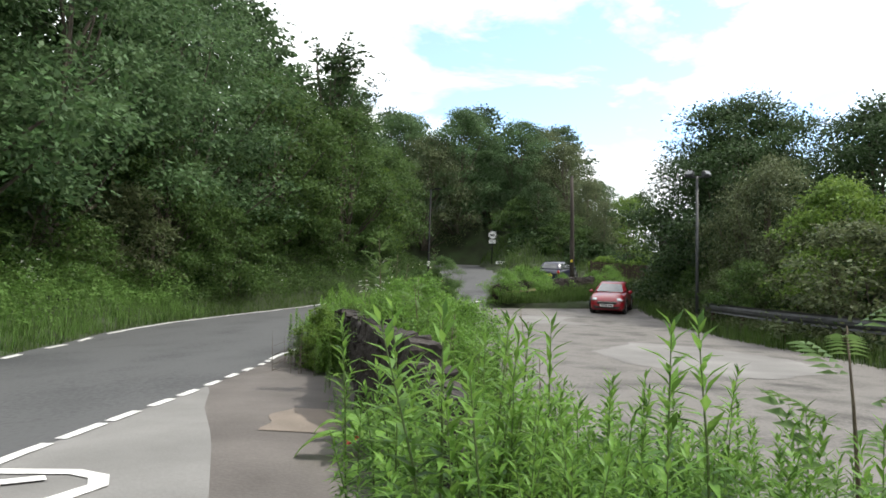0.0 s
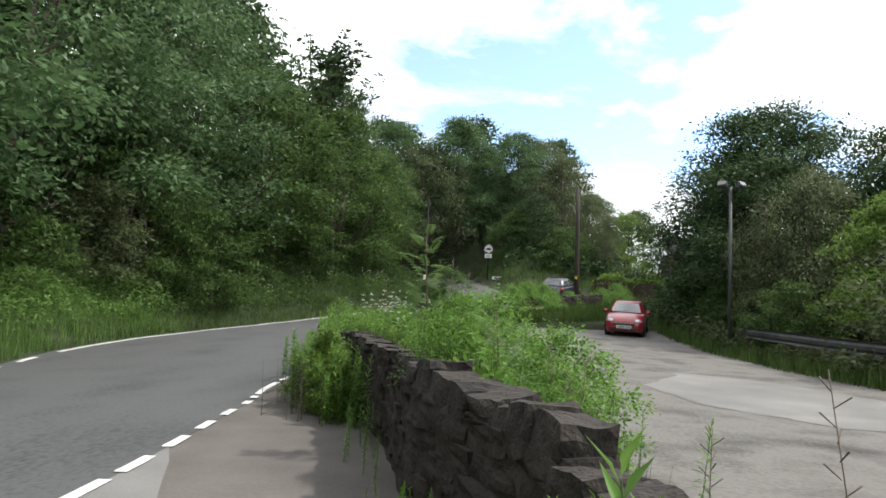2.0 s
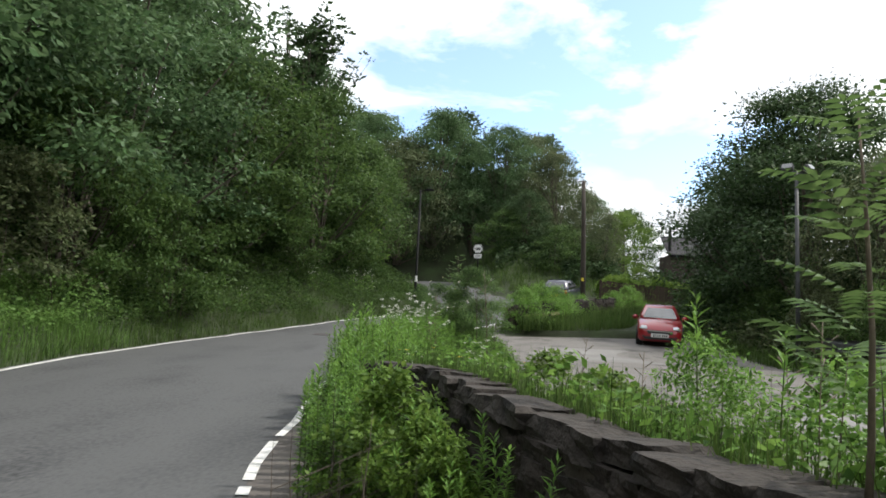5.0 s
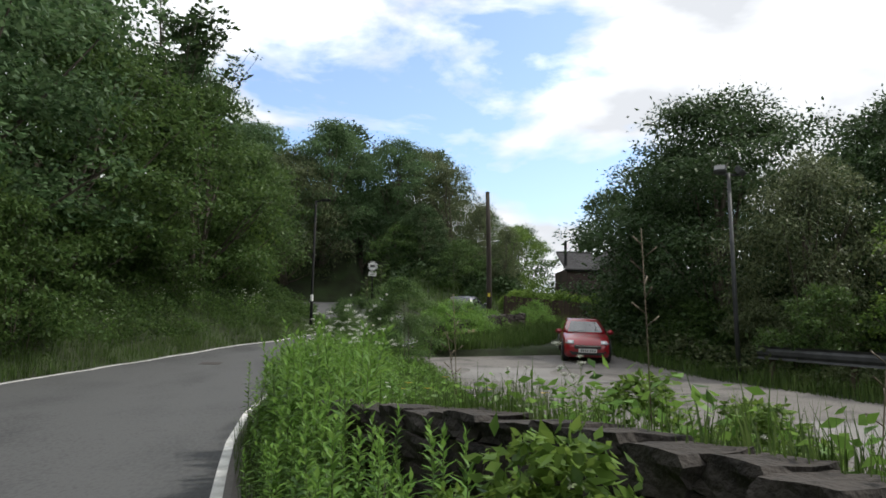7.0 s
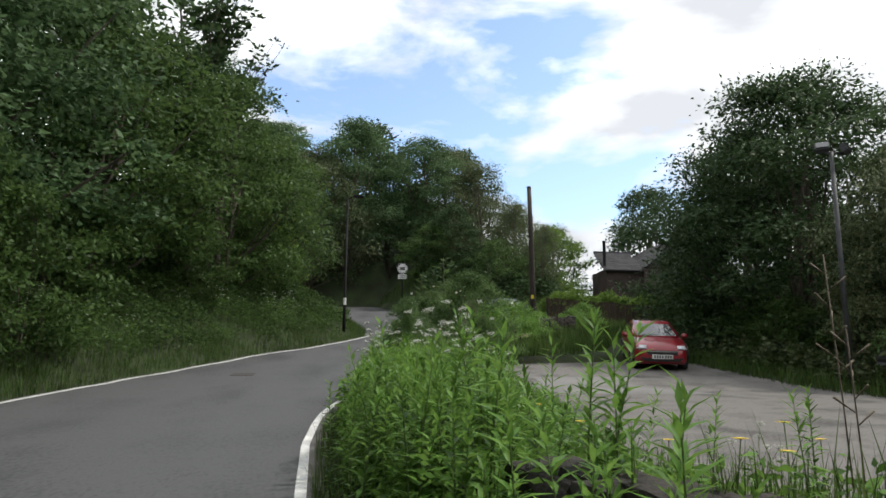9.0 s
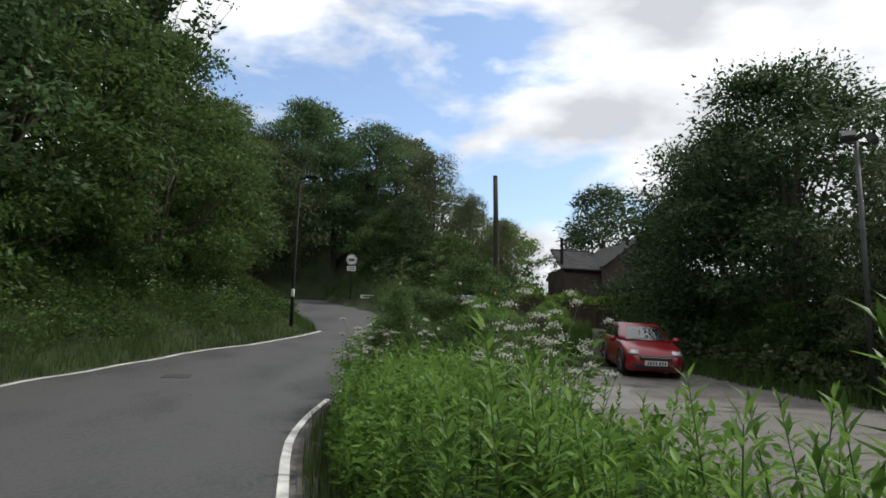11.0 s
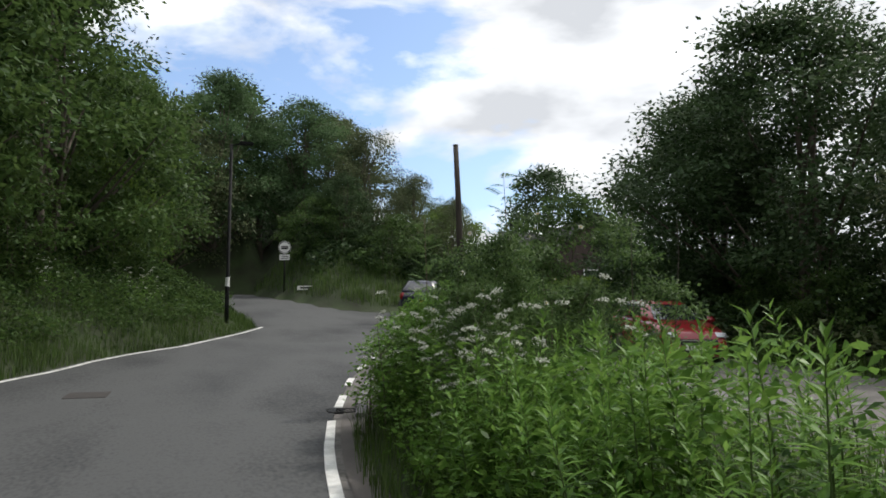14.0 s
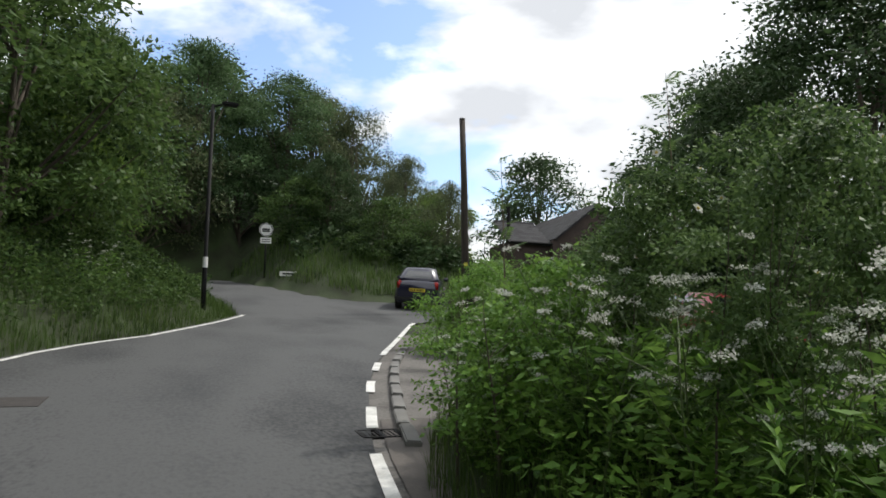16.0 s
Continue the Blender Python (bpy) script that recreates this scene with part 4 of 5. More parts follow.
def umbel_meshes(h, seed, n_heads=9):
    """A cow parsley: branching stems, ferny leaves, flat heads of tiny white flowers."""
    rng = np.random.default_rng(seed)
    chunks, heads = [], []
    main = [Vector((0.04 * h * math.sin(3 * t), 0.03 * h * math.sin(2 * t + 1), h * 0.75 * t)) for t in (0, 0.3, 0.6, 1)]
    chunks.append(tube(main, [0.006, 0.005, 0.004, 0.003], 5, False))
    for i in range(n_heads):
        t = 0.45 + 0.55 * i / n_heads
        p0 = main[1].lerp(main[3], (t - 0.3) / 0.7)
        a = i * 2.4 + rng.random()
        out = h * (0.10 + 0.16 * rng.random())
        p1 = Vector((p0.x + math.cos(a) * out, p0.y + math.sin(a) * out, min(h * 1.02, p0.z + h * (0.16 + 0.22 * rng.random()))))
        chunks.append(tube([p0, p0.lerp(p1, 0.5) + Vector((math.cos(a), math.sin(a), 0)) * out * 0.2, p1], [0.003, 0.0025, 0.0018], 4, False))
        heads.append(p1)
    P, D = [], []
    for p in heads:
        R = 0.022 + 0.024 * rng.random()
        for k in range(13):
            b, q = k * 2.4, R * math.sqrt((k + 0.5) / 13)
            c = Vector((p.x + math.cos(b) * q, p.y + math.sin(b) * q, p.z + 0.03 - 4 * q * q))
            chunks.append(tube([p, c], [0.001, 0.0008], 3, False))
            for _ in range(4):
                P.append(c + Vector(rng.normal(size=3) * 0.006))
                D.append(rng.normal(size=3) * np.array([1, 1, 0.3]))
    P, D = np.array([tuple(v) for v in P]), np.array(D)
    L = np.full(len(P), 0.010) * (0.7 + 0.6 * rng.random(len(P)))
    V, F = leaf_quads(P, D, L, L, rng)
    fl = fast_mesh("flower_heads", V, F, M_WHITE_FL)
    n = 170
    t = rng.random(n) * 0.75
    a = rng.integers(0, 7, n) * 0.9 + rng.normal(size=n) * 0.12
    q = (0.05 + 0.22 * rng.random(n)) * h * (1 - 0.6 * t)
    P = np.stack([np.cos(a) * q, np.sin(a) * q, 0.12 * h + t * h * 0.8 + 0.3 * q], 1)
    D = np.stack([np.cos(a + rng.normal(size=n)), np.sin(a + rng.normal(size=n)), rng.normal(size=n) * 0.3], 1)
    V, F = leaf_quads(P, D, np.full(n, 0.055 * h + 0.02), np.full(n, 0.022), rng)
    return mesh_of("stem", *join(chunks), M_STEM, True), fast_mesh("leaves", V, F, M_WEED), fl


UMBELS = [umbel_meshes(1.1, 300 + i, 8 + i) for i in range(4)]


def umbel_at(x, y, h, z, rng, label, group):
    st, lv, fl = rng.choice(UMBELS)
    s = h / 1.1
    ob = thing("cow_parsley", Matrix.Translation((x, y, z - 0.03)) @ Euler((rng.uniform(-0.3, 0.3), rng.uniform(-0.3, 0.3), rng.uniform(0, 6.28))).to_matrix().to_4x4() @ Matrix.Scale(s, 4), label, "plant", group)
    child("stem", st, ob)
    child("leaves", lv, ob)
    child("flower_heads", fl, ob, "flat white flower heads")["kind"] = "stuff"


for x, y, h in ((-2.1, 15.7, 1.15), (-1.95, 16.2, 1.1), (-1.5, 16.9, 1.2), (-1.7, 16.4, 1.0), (-1.4, 17.6, 1.2)):
    umbel_at(x, y, h, island_z(x, y), rw, "tall cow parsley with white flower heads among weeds", "cow parsley by the lane")
for i in range(42):
    y = rw.uniform(19.4, 25.0)
    x = isl_l(y) + rw.uniform(0.15, 0.95)
    umbel_at(x, y, rw.uniform(0.7, 1.12), island_z(x, y), rw, "cow parsley with white flower heads among weeds", "cow parsley by the lane")
for i in range(46):
    y = rw.uniform(8, 36)
    x = x_left(y) - rw.uniform(1.2, 3.2)
    umbel_at(x, y, rw.uniform(0.7, 1.1), land(x, y), rw, "white-flowered cow parsley on the wooded verge", "cow parsley on the bank")
for i in range(14):
    y = rw.uniform(10.5, 14)
    x = wall_x(y) + rw.uniform(0.3, 1.6)
    umbel_at(x, y, rw.uniform(0.4, 0.62), island_z(x, y), rw, "cow parsley going over behind the wall", "cow parsley by the wall")


def dock(x, y, s, seed, zf=pave_z):
    """Broad basal leaves, each a leaf of its own."""
    rng = random.Random(seed)
    ob = thing("dock_plant", Matrix.Translation((x, y, zf(x, y))), "dock with broad wavy green leaves", "plant", "docks")
    for i in range(rng.randint(6, 9)):
        a, el, L = i * 2.4 + rng.uniform(-0.3, 0.3), rng.uniform(0.5, 1.25), s * rng.uniform(0.7, 1.2)
        vs, fs = [], []
        for k in range(8):
            t = k / 7
            w = L * 0.17 * math.sin(math.pi * min(1, 0.12 + 0.9 * max(0, t - 0.22) / 0.78)) ** 0.7 if t > 0.2 else L * 0.012
            e = el - 1.1 * t * t
            px, pz = L * t * math.cos(el - 0.5 * t * t), L * t * math.sin(e + 0.35 * t)
            for sgn, zz in ((-1, 0.25), (0, 0), (1, 0.25)):
                vs.append((px, sgn * w * (1 + 0.12 * math.sin(k * 3)), pz + zz * w))
        for k in range(7):
            for c in (0, 1):
                fs.append((k * 3 + c, k * 3 + c + 1, k * 3 + c + 4, k * 3 + c + 3))
        child("leaf", mesh_of("leaf", vs, fs, M_WEED, True), ob, "", Matrix.Rotation(a, 4, "Z"))


for k, (x, y, s) in enumerate(((0.72, 4.35, 0.5), (0.95, 3.95, 0.45), (1.85, 3.0, 0.6), (2.1, 2.6, 0.55), (1.4, 3.8, 0.5), (0.5, 4.9, 0.4), (2.35, 3.0, 0.5))):
    dock(x, y, s, 400 + k, island_z if x > wall_x(y) + 0.15 else pave_z)


def rowan(x, y, h, seed, zf=island_z, label="young rowan sapling with feathery leaves", n=16, size=0.3):
    """A sapling: one stem and many feathered leaves, each leaf with its pairs of leaflets."""
    rng = np.random.default_rng(seed)
    ob = thing("rowan_sapling", Matrix.Translation((x, y, zf(x, y) - 0.03)), label, "sapling", "saplings")
    vs, fs = tube([(0.02 * math.sin(4 * t), 0.02 * math.cos(3 * t), h * t) for t in (0, 0.25, 0.5, 0.75, 1)], [0.011, 0.009, 0.007, 0.005, 0.002], 6)
    child("stem", mesh_of("stem", vs, fs, M_TWIG, True), ob)
    for i in range(n):
        t = 0.28 + 0.72 * (i + 0.5) / n
        L = size * (1.25 - 0.7 * t) * (0.8 + 0.4 * rng.random())
        k = np.repeat(np.arange(7), 2)
        sg = np.tile([1, -1], 7)
        q = 0.25 + 0.7 * k / 6
        arch = 0.25 * L * q * (1 - 1.1 * q)
        P = np.stack([L * q, np.zeros(14), arch], 1)
        D = np.stack([np.full(14, 0.45), sg * 1.0, np.full(14, -0.12)], 1)
        U = np.tile([0, 0, 1.0], (14, 1))
        ll = L * (0.30 - 0.10 * np.abs(q - 0.5))
        V, F = leaf_fold(np.vstack([P, [[L * 0.95, 0, 0.25 * L * 0.95 * -0.05]]]), np.vstack([D, [[1, 0, -0.3]]]), np.vstack([U, [[0, 0, 1.0]]]), np.append(ll, L * 0.25), np.append(ll, L * 0.25) * 0.34)
        child("leaf", fast_mesh("leaf", V, F, M_ROSE), ob, "", Matrix.Translation((0, 0, h * t)) @ Euler((0, -0.55 * (1.1 - 0.4 * t) + 0.2 * float(rng.normal()), i * 2.4)).to_matrix().to_4x4())


rowan(0.03, 7.57, 1.08, 1, n=24, size=0.27)
rowan(2.63, 2.1, 0.95, 2, n=9, size=0.36)
rowan(0.62, 6.6, 0.7, 3, n=12)
rowan(-1.3, 22.4, 2.2, 4, n=30, size=0.28)
rowan(-1.55, 24.2, 2.1, 7, n=30, size=0.26)

# shrubs of the strip between lane and parking area
TREES["bramble"] = dict(h=1.2, r=0.75, low=0.02, clumps=75, leaves=7000, leaf=0.042, mat=M_WEED, seed=31, stems=4, name="bramble", cat="shrub", ragged=0.8, label="tangled green bramble bush behind the wall")
TREES["sallow"] = dict(h=1.0, r=0.42, low=0.05, clumps=60, leaves=3600, leaf=0.05, mat=M_LEAF_YEL, seed=33, stems=5, name="sallow_bush", cat="shrub", ragged=0.9, label="leafy yellow-green sallow shoots by the wall")
TREES["rosebush"] = dict(h=2.4, r=1.15, low=0.02, clumps=55, leaves=19000, leaf=0.046, mat=M_ROSE, seed=37, stems=5, name="wild_rose_bush", cat="shrub", ragged=0.9, label="overgrown wild rose bush in the thick verge")


def shrub(kind, x, y, h, sp, turn):
    ob = tree(kind, x, y, h, sp, turn, "shrubs of the verge")
    ob.matrix_basis = Matrix.Translation((0, 0, island_z(x, y) - land(x, y))) @ ob.matrix_basis


for k, (kd, x, y, h, sp) in enumerate((
        ("bramble", 0.95, 6.3, 0.7, 0.9), ("bramble", 1.1, 7.4, 0.92, 1.05), ("bramble", 0.55, 7.7, 0.95, 1.0), ("bramble", 0.65, 8.8, 0.95, 1.05), ("bramble", 0.1, 8.9, 0.7, 0.8),
        ("bramble", 0.3, 10.6, 0.5, 0.8), ("bramble", 0.35, 6.9, 0.65, 0.9),
        ("rosebush", -1.7, 21.8, 1.5, 0.95), ("rosebush", -1.3, 23.0, 1.3, 0.9), ("rosebush", -1.1, 24.3, 1.2, 0.95), ("rosebush", -0.95, 21.7, 1.9, 0.9), ("rosebush", -1.95, 20.8, 1.45, 0.75),
        ("bramble", -2.0, 22.6, 1.1, 1.0), ("bramble", -1.5, 24.4, 1.0, 1.0),
        ("sallow", -0.17, 12.1, 0.85, 1.25), ("sallow", 0.2, 11.6, 0.75, 1.3), ("sallow", 0.6, 12.3, 0.75, 1.2), ("sallow", 0.1, 11.0, 0.6, 1.2))):
    shrub(kd, x, y, h, sp, k * 1.9)
for k, (x, y, h, sp) in enumerate(((-1.32, 9.95, 0.95, 1.0), (-1.12, 9.55, 0.75, 0.9), (-1.5, 10.5, 0.7, 0.9), (-0.98, 9.2, 0.7, 0.8))):
    tree("sallow", x, y, h, sp, k * 2.7, "shrubs of the verge")
for k, (x, y, h) in enumerate(((1.0, 30.9, 1.1), (1.9, 32.4, 1.2), (2.6, 33.5, 1.25), (3.6, 35.0, 1.2), (0.5, 29.6, 0.8), (5.4, 37.2, 1.3), (6.4, 38.6, 1.5), (1.55, 31.2, 1.7), (0.85, 30.2, 1.6), (2.3, 32.6, 1.6))):
    tree("bramble", x, y, h, 1.0, k * 2.3, "shrubs of the verge")

kerb = tagged(new("kerb"), "crumbling concrete kerb beside the side entrance", kind="structure")
kerb_me = bpy.data.meshes.new("kerb_stone")
kb = box((0, 0, 0), (0.12, 0.715, 0.10), 0.012)
for v in kb.verts:
    v.co += noise.noise_vector(v.co * 9) * 0.012
kb.to_mesh(kerb_me)
kb.free()
kerb_me.materials.append(M_APRON2)
for k in range(10):
    y = 24.4 + 0.72 * k
    d = math.atan2(x_right(y + 0.4) - x_right(y - 0.4), 0.8)
    child("kerb_stone", kerb_me, kerb, "", Matrix.Translation((x_right(y) + 0.30 + 0.012 * math.sin(k * 5), y, base_z(y) + 0.0 + 0.006 * math.sin(k * 3))) @ Matrix.Rotation(-d, 4, "Z") @ Matrix.Rotation(0.07, 4, "X"))

# ---------------------------------------------------------------- vehicles
def paint(name, col, rough=0.28):
    return mat(name, [tuple(c * 0.92 for c in col), col], rough, 3, 200, 0, coat=0.8)


M_RED = paint("red_car_paint", (0.27, 0.007, 0.016))
M_NAVY = paint("navy_car_paint", (0.012, 0.012, 0.035))
M_GLASS = mat("car_glass", [(0.012, 0.015, 0.017), (0.02, 0.024, 0.026)], 0.04, 3, 50, 0, spec=0.9, coat=1.0)
M_TYRE = mat("tyre_rubber", [(0.012, 0.012, 0.012), (0.03, 0.03, 0.03)], 0.85, 8, 60, 0.2, 0.003)
M_RIM = mat("alloy_wheel", [(0.30, 0.30, 0.31), (0.48, 0.48, 0.49)], 0.35, 6, 60, 0, metal=0.9)
M_CHROME = mat("chrome_trim", [(0.55, 0.55, 0.56), (0.7, 0.7, 0.7)], 0.15, 6, 60, 0, metal=1.0)
M_LAMP = mat("headlamp_glass", [(0.45, 0.47, 0.5), (0.7, 0.72, 0.74)], 0.08, 6, 60, 0, spec=0.8, metal=0.3)
M_TAIL = mat("tail_lamp", [(0.22, 0.008, 0.008), (0.35, 0.015, 0.012)], 0.15, 6, 60, 0)
M_PLATE_W = mat("white_plate", [(0.62, 0.62, 0.6), (0.74, 0.74, 0.72)], 0.5, 6, 60, 0)
M_PLATE_Y = mat("yellow_plate", [(0.62, 0.48, 0.03), (0.75, 0.58, 0.05)], 0.5, 6, 60, 0)
M_PLASTIC = mat("black_plastic", [(0.012, 0.012, 0.012), (0.025, 0.025, 0.025)], 0.55, 6, 60, 0.1, 0.002)


def loft(rings):
    """A closed skin through rings of equal length."""
    n = len(rings[0])
    vs = [p for r in rings for p in r]
    fs = [(i * n + k, i * n + (k + 1) % n, (i + 1) * n + (k + 1) % n, (i + 1) * n + k) for i in range(len(rings) - 1) for k in range(n)]
    fs += [tuple(range(n - 1, -1, -1)), tuple((len(rings) - 1) * n + k for k in range(n))]
    return vs, fs


def car(name, m, body_mat, label, plate_front, W=0.87, H=1.48, L=2.0):
    """A five-door hatchback; front towards -y, standing on z = 0."""
    ob = thing(name, m, label, "car")
    kx, ky, kz = W / 0.87, L / 2.0, H / 1.48
    st = [(-2.0, .56, .34, .56), (-1.95, .70, .25, .68), (-1.82, .79, .2, .78), (-1.6, .83, .2, .86), (-1.25, .86, .2, .94), (-.9, .87, .2, .99), (-.5, .87, .2, 1.02), (.4, .87, .2, 1.04),
          (1.2, .86, .2, 1.07), (1.65, .84, .22, 1.06), (1.88, .79, .28, 1.02), (1.98, .70, .34, .92)]
    rings = []
    for y, w, lo, hi in st:
        half = [(0, lo), (w * .9, lo), (w * .985, lo + .08), (w, lo + .3 * (hi - lo)), (w * 1.005, lo + .62 * (hi - lo)), (w * .97, hi - .07), (w * .90, hi - .015), (w * .5, hi + .02)]
        ring = [(x, z) for x, z in half] + [(0, hi + .03)] + [(-x, z) for x, z in reversed(half[1:])]
        rings.append([(x * kx, y * ky, z * kz) for x, z in ring])
    child("body", mesh_of("body", *loft(rings), body_mat, True), ob)
    # cabin: pillars and roof in body colour, panes laid on it
    cab = []
    for t, z in ((0.0, 0.98), (0.3, 1.14), (0.62, 1.30), (0.85, 1.415), (0.95, 1.46), (1.0, 1.475)):
        yf, yr, w = -0.92 + 0.98 * t, 1.88 - 0.50 * t ** 1.3, 0.80 - 0.24 * t ** 1.5
        c = 0.16
        cab.append([(x * kx, y * ky, z * kz) for x, y in ((-w + c, yf - .06), (0, yf - .10), (w - c, yf - .06), (w, yf + c + .06), (w + .01, .5), (w, yr - c), (w - c, yr), (0, yr + .03), (-w + c, yr), (-w, yr - c), (-w - .01, .5), (-w, yf + c + .06))])
    child("cabin", mesh_of("cabin", *loft(cab), body_mat, True), ob)

    def cab_pt(side, t, s, out=0.012):
        """A point of the cabin's skin: side 'f' front, 'r' rear, 'l'/'R' flanks; t up, s along."""
        z = 0.98 + t * 0.47
        q = (z - 0.98) / 0.495
        yf, yr, w = -0.92 + 0.98 * q, 1.88 - 0.50 * max(0, q) ** 1.3, 0.80 - 0.24 * max(0, q) ** 1.5
        if side == "f":
            return (s * (w - 0.10) * kx, (yf - .10 + .04 * s * s - out) * ky, (z + out) * kz)
        if side == "r":
            return (s * (w - 0.13) * kx, (yr + .03 - .03 * s * s + out) * ky, (z + out) * kz)
        sg = 1 if side == "R" else -1
        return (sg * (w + out + .008) * kx, (yf + .24 + s * (yr - yf - .46)) * ky, z * kz)

    def pane(pname, side, t0, t1, s0, s1, plabel):
        vs, fs, nu, nv = [], [], 6, 4
        for j in range(nv + 1):
            for i in range(nu + 1):
                vs.append(cab_pt(side, t0 + (t1 - t0) * j / nv, s0 + (s1 - s0) * i / nu))
        for j in range(nv):
            for i in range(nu):
                a = j * (nu + 1) + i
                fs.append((a, a + 1, a + nu + 2, a + nu + 1))
        child(pname, mesh_of(pname, vs, fs, M_GLASS, True), ob, plabel)

    pane("windscreen", "f", 0.10, 0.86, -0.93, 0.93, "dark reflecting windscreen")
    pane("rear_window", "r", 0.30, 0.84, -0.85, 0.85, "dark rear window")
    for sd in "lR":
        pane("side_window", sd, 0.16, 0.84, 0.02, 0.47, "dark side window")
        pane("side_window", sd, 0.16, 0.84, 0.52, 0.97, "dark side window")
    for sx in (-1, 1):
        for wy in (-1.24, 1.24):
            wm = Matrix.Translation((sx * 0.77 * kx, wy * ky, 0.305))
            prof = [(0.20, -.09), (0.285, -.10), (0.305, -.07), (0.308, 0), (0.305, .07), (0.285, .10), (0.20, .09)]
            vs, fs, n = [], [], 24
            for k in range(n):
                a = 2 * math.pi * k / n
                vs += [(o, r * math.cos(a), r * math.sin(a)) for r, o in prof]
            for k in range(n):
                for j in range(6):
                    fs.append((k * 7 + j, k * 7 + j + 1, (k + 1) % n * 7 + j + 1, (k + 1) % n * 7 + j))
            wheel = child("wheel", mesh_of("tyre", vs, fs, M_TYRE, True), ob, "black tyre", wm)
            bm = bmesh.new()
            for k in range(5):
                bm_box(bm, (sx * 0.075, 0, 0.105), (0.03, 0.055, 0.2), 0.008, Matrix.Rotation(k * 2 * math.pi / 5, 4, "X"))
            r = bmesh.ops.create_cone(bm, cap_ends=True, segments=20, radius1=0.205, radius2=0.19, depth=0.05)
            bmesh.ops.transform(bm, matrix=Matrix.Translation((sx * 0.035, 0, 0)) @ Matrix.Rotation(math.pi / 2, 4, "Y"), verts=r["verts"])
            rim = part("rim", bm, M_RIM, wheel, "silver five-spoke rim")
            arch = [(sx * (W * 1.003), (0.36 * math.cos(a)) + wy * ky, 0.30 + 0.36 * math.sin(a)) for a in [math.pi * k / 12 for k in range(13)]]
            vs, fs = tube(arch, [0.022] * 13, 6)
            child("arch_trim", mesh_of("arch_trim", vs, fs, M_PLASTIC, True), ob, "dark wheel arch edge")
    for sx in (-1, 1):
        bm = box((sx * 0.60 * kx, -1.80 * ky, 0.70 * kz), (0.30, 0.30, 0.15), 0.06, None)
        part("headlight", bm, M_LAMP, ob, "clear headlight", True)
        bm = box((sx * 0.70 * kx, 1.90 * ky, 0.88 * kz), (0.17, 0.12, 0.30), 0.045)
        part("tail_light", bm, M_TAIL, ob, "red tail light", True)
        bm = box((sx * 0.97 * kx, -0.58 * ky, 1.03 * kz), (0.20, 0.10, 0.14), 0.04)
        part("door_mirror", bm, body_mat, ob, "", True)
        for hy in (-0.05, 0.85):
            part("door_handle", box((sx * 0.885 * kx, hy * ky, 0.90 * kz), (0.03, 0.17, 0.03), 0.01), body_mat, ob)
        part("fog_light", box((sx * 0.56 * kx, -1.96 * ky, 0.40 * kz), (0.16, 0.06, 0.08), 0.02), M_PLASTIC, ob)
    part("grille", box((0, -1.99 * ky, 0.56 * kz), (0.78, 0.05, 0.13), 0.02), M_PLASTIC, ob, "black grille")
    part("grille_bar", box((0, -2.02 * ky, 0.61 * kz), (0.70, 0.03, 0.022), 0.008), M_CHROME, ob, "chrome grille bar")
    part("lower_grille", box((0, -1.975 * ky, 0.36 * kz), (0.95, 0.06, 0.11), 0.02), M_PLASTIC, ob, "black lower air intake")
    part("rear_bumper", box((0, 1.95 * ky, 0.42 * kz), (1.45, 0.14, 0.17), 0.05), M_PLASTIC if not plate_front else body_mat, ob)
    for fr, mt in ((-1, M_PLATE_W), (1, M_PLATE_Y)):
        pl = part("number_plate", box((0, fr * (2.03 if fr < 0 else 2.0) * ky, (0.45 if fr < 0 else 0.72) * kz), (0.52, 0.014, 0.11), 0.004), mt, ob, "number plate with dark bars")
        for k in range(7):
            part("bar", box(((k - 3) * 0.062 + (0.02 if k > 3 else 0), fr * ((2.03 if fr < 0 else 2.0) * ky + 0.009), (0.45 if fr < 0 else 0.72) * kz), (0.036, 0.004, 0.07)), M_PLASTIC, pl)
    part("aerial", mesh_bm(tube([(0, 1.2 * ky, 1.46 * kz), (0, 1.45 * ky, 1.62 * kz)], [0.005, 0.003], 5)), M_PLASTIC, ob)
    part("wiper", mesh_bm(tube([(-0.5 * kx, -1.02 * ky, 1.06 * kz), (0.1 * kx, -0.99 * ky, 1.09 * kz)], [0.008, 0.006], 5)), M_PLASTIC, ob)
    return ob


def mesh_bm(vf):
    bm = bmesh.new()
    vs = [bm.verts.new(tuple(v)) for v in vf[0]]
    for f in vf[1]:
        bm.faces.new([vs[i] for i in f])
    return bm


def on_slope(x, y, rz, z=None):
    a = math.atan2(base_z(y + 1) - base_z(y - 1), 2)
    return Matrix.Translation((x, y, base_z(y) if z is None else z)) @ Matrix.Rotation(a, 4, "X") @ Matrix.Rotation(rz, 4, "Z")


car("parked_car", on_slope(5.35, 29.3, radians(-14), base_z(29.3) - 0.02), M_RED, "small red hatchback parked on the worn asphalt", True, 0.70, 1.23, 1.64)
car("parked_car", on_slope(3.75, 42.2, radians(157), base_z(42.2) + 0.004), M_NAVY, "dark navy hatchback parked beside the wooden pole", False, 0.75, 1.38, 1.72)

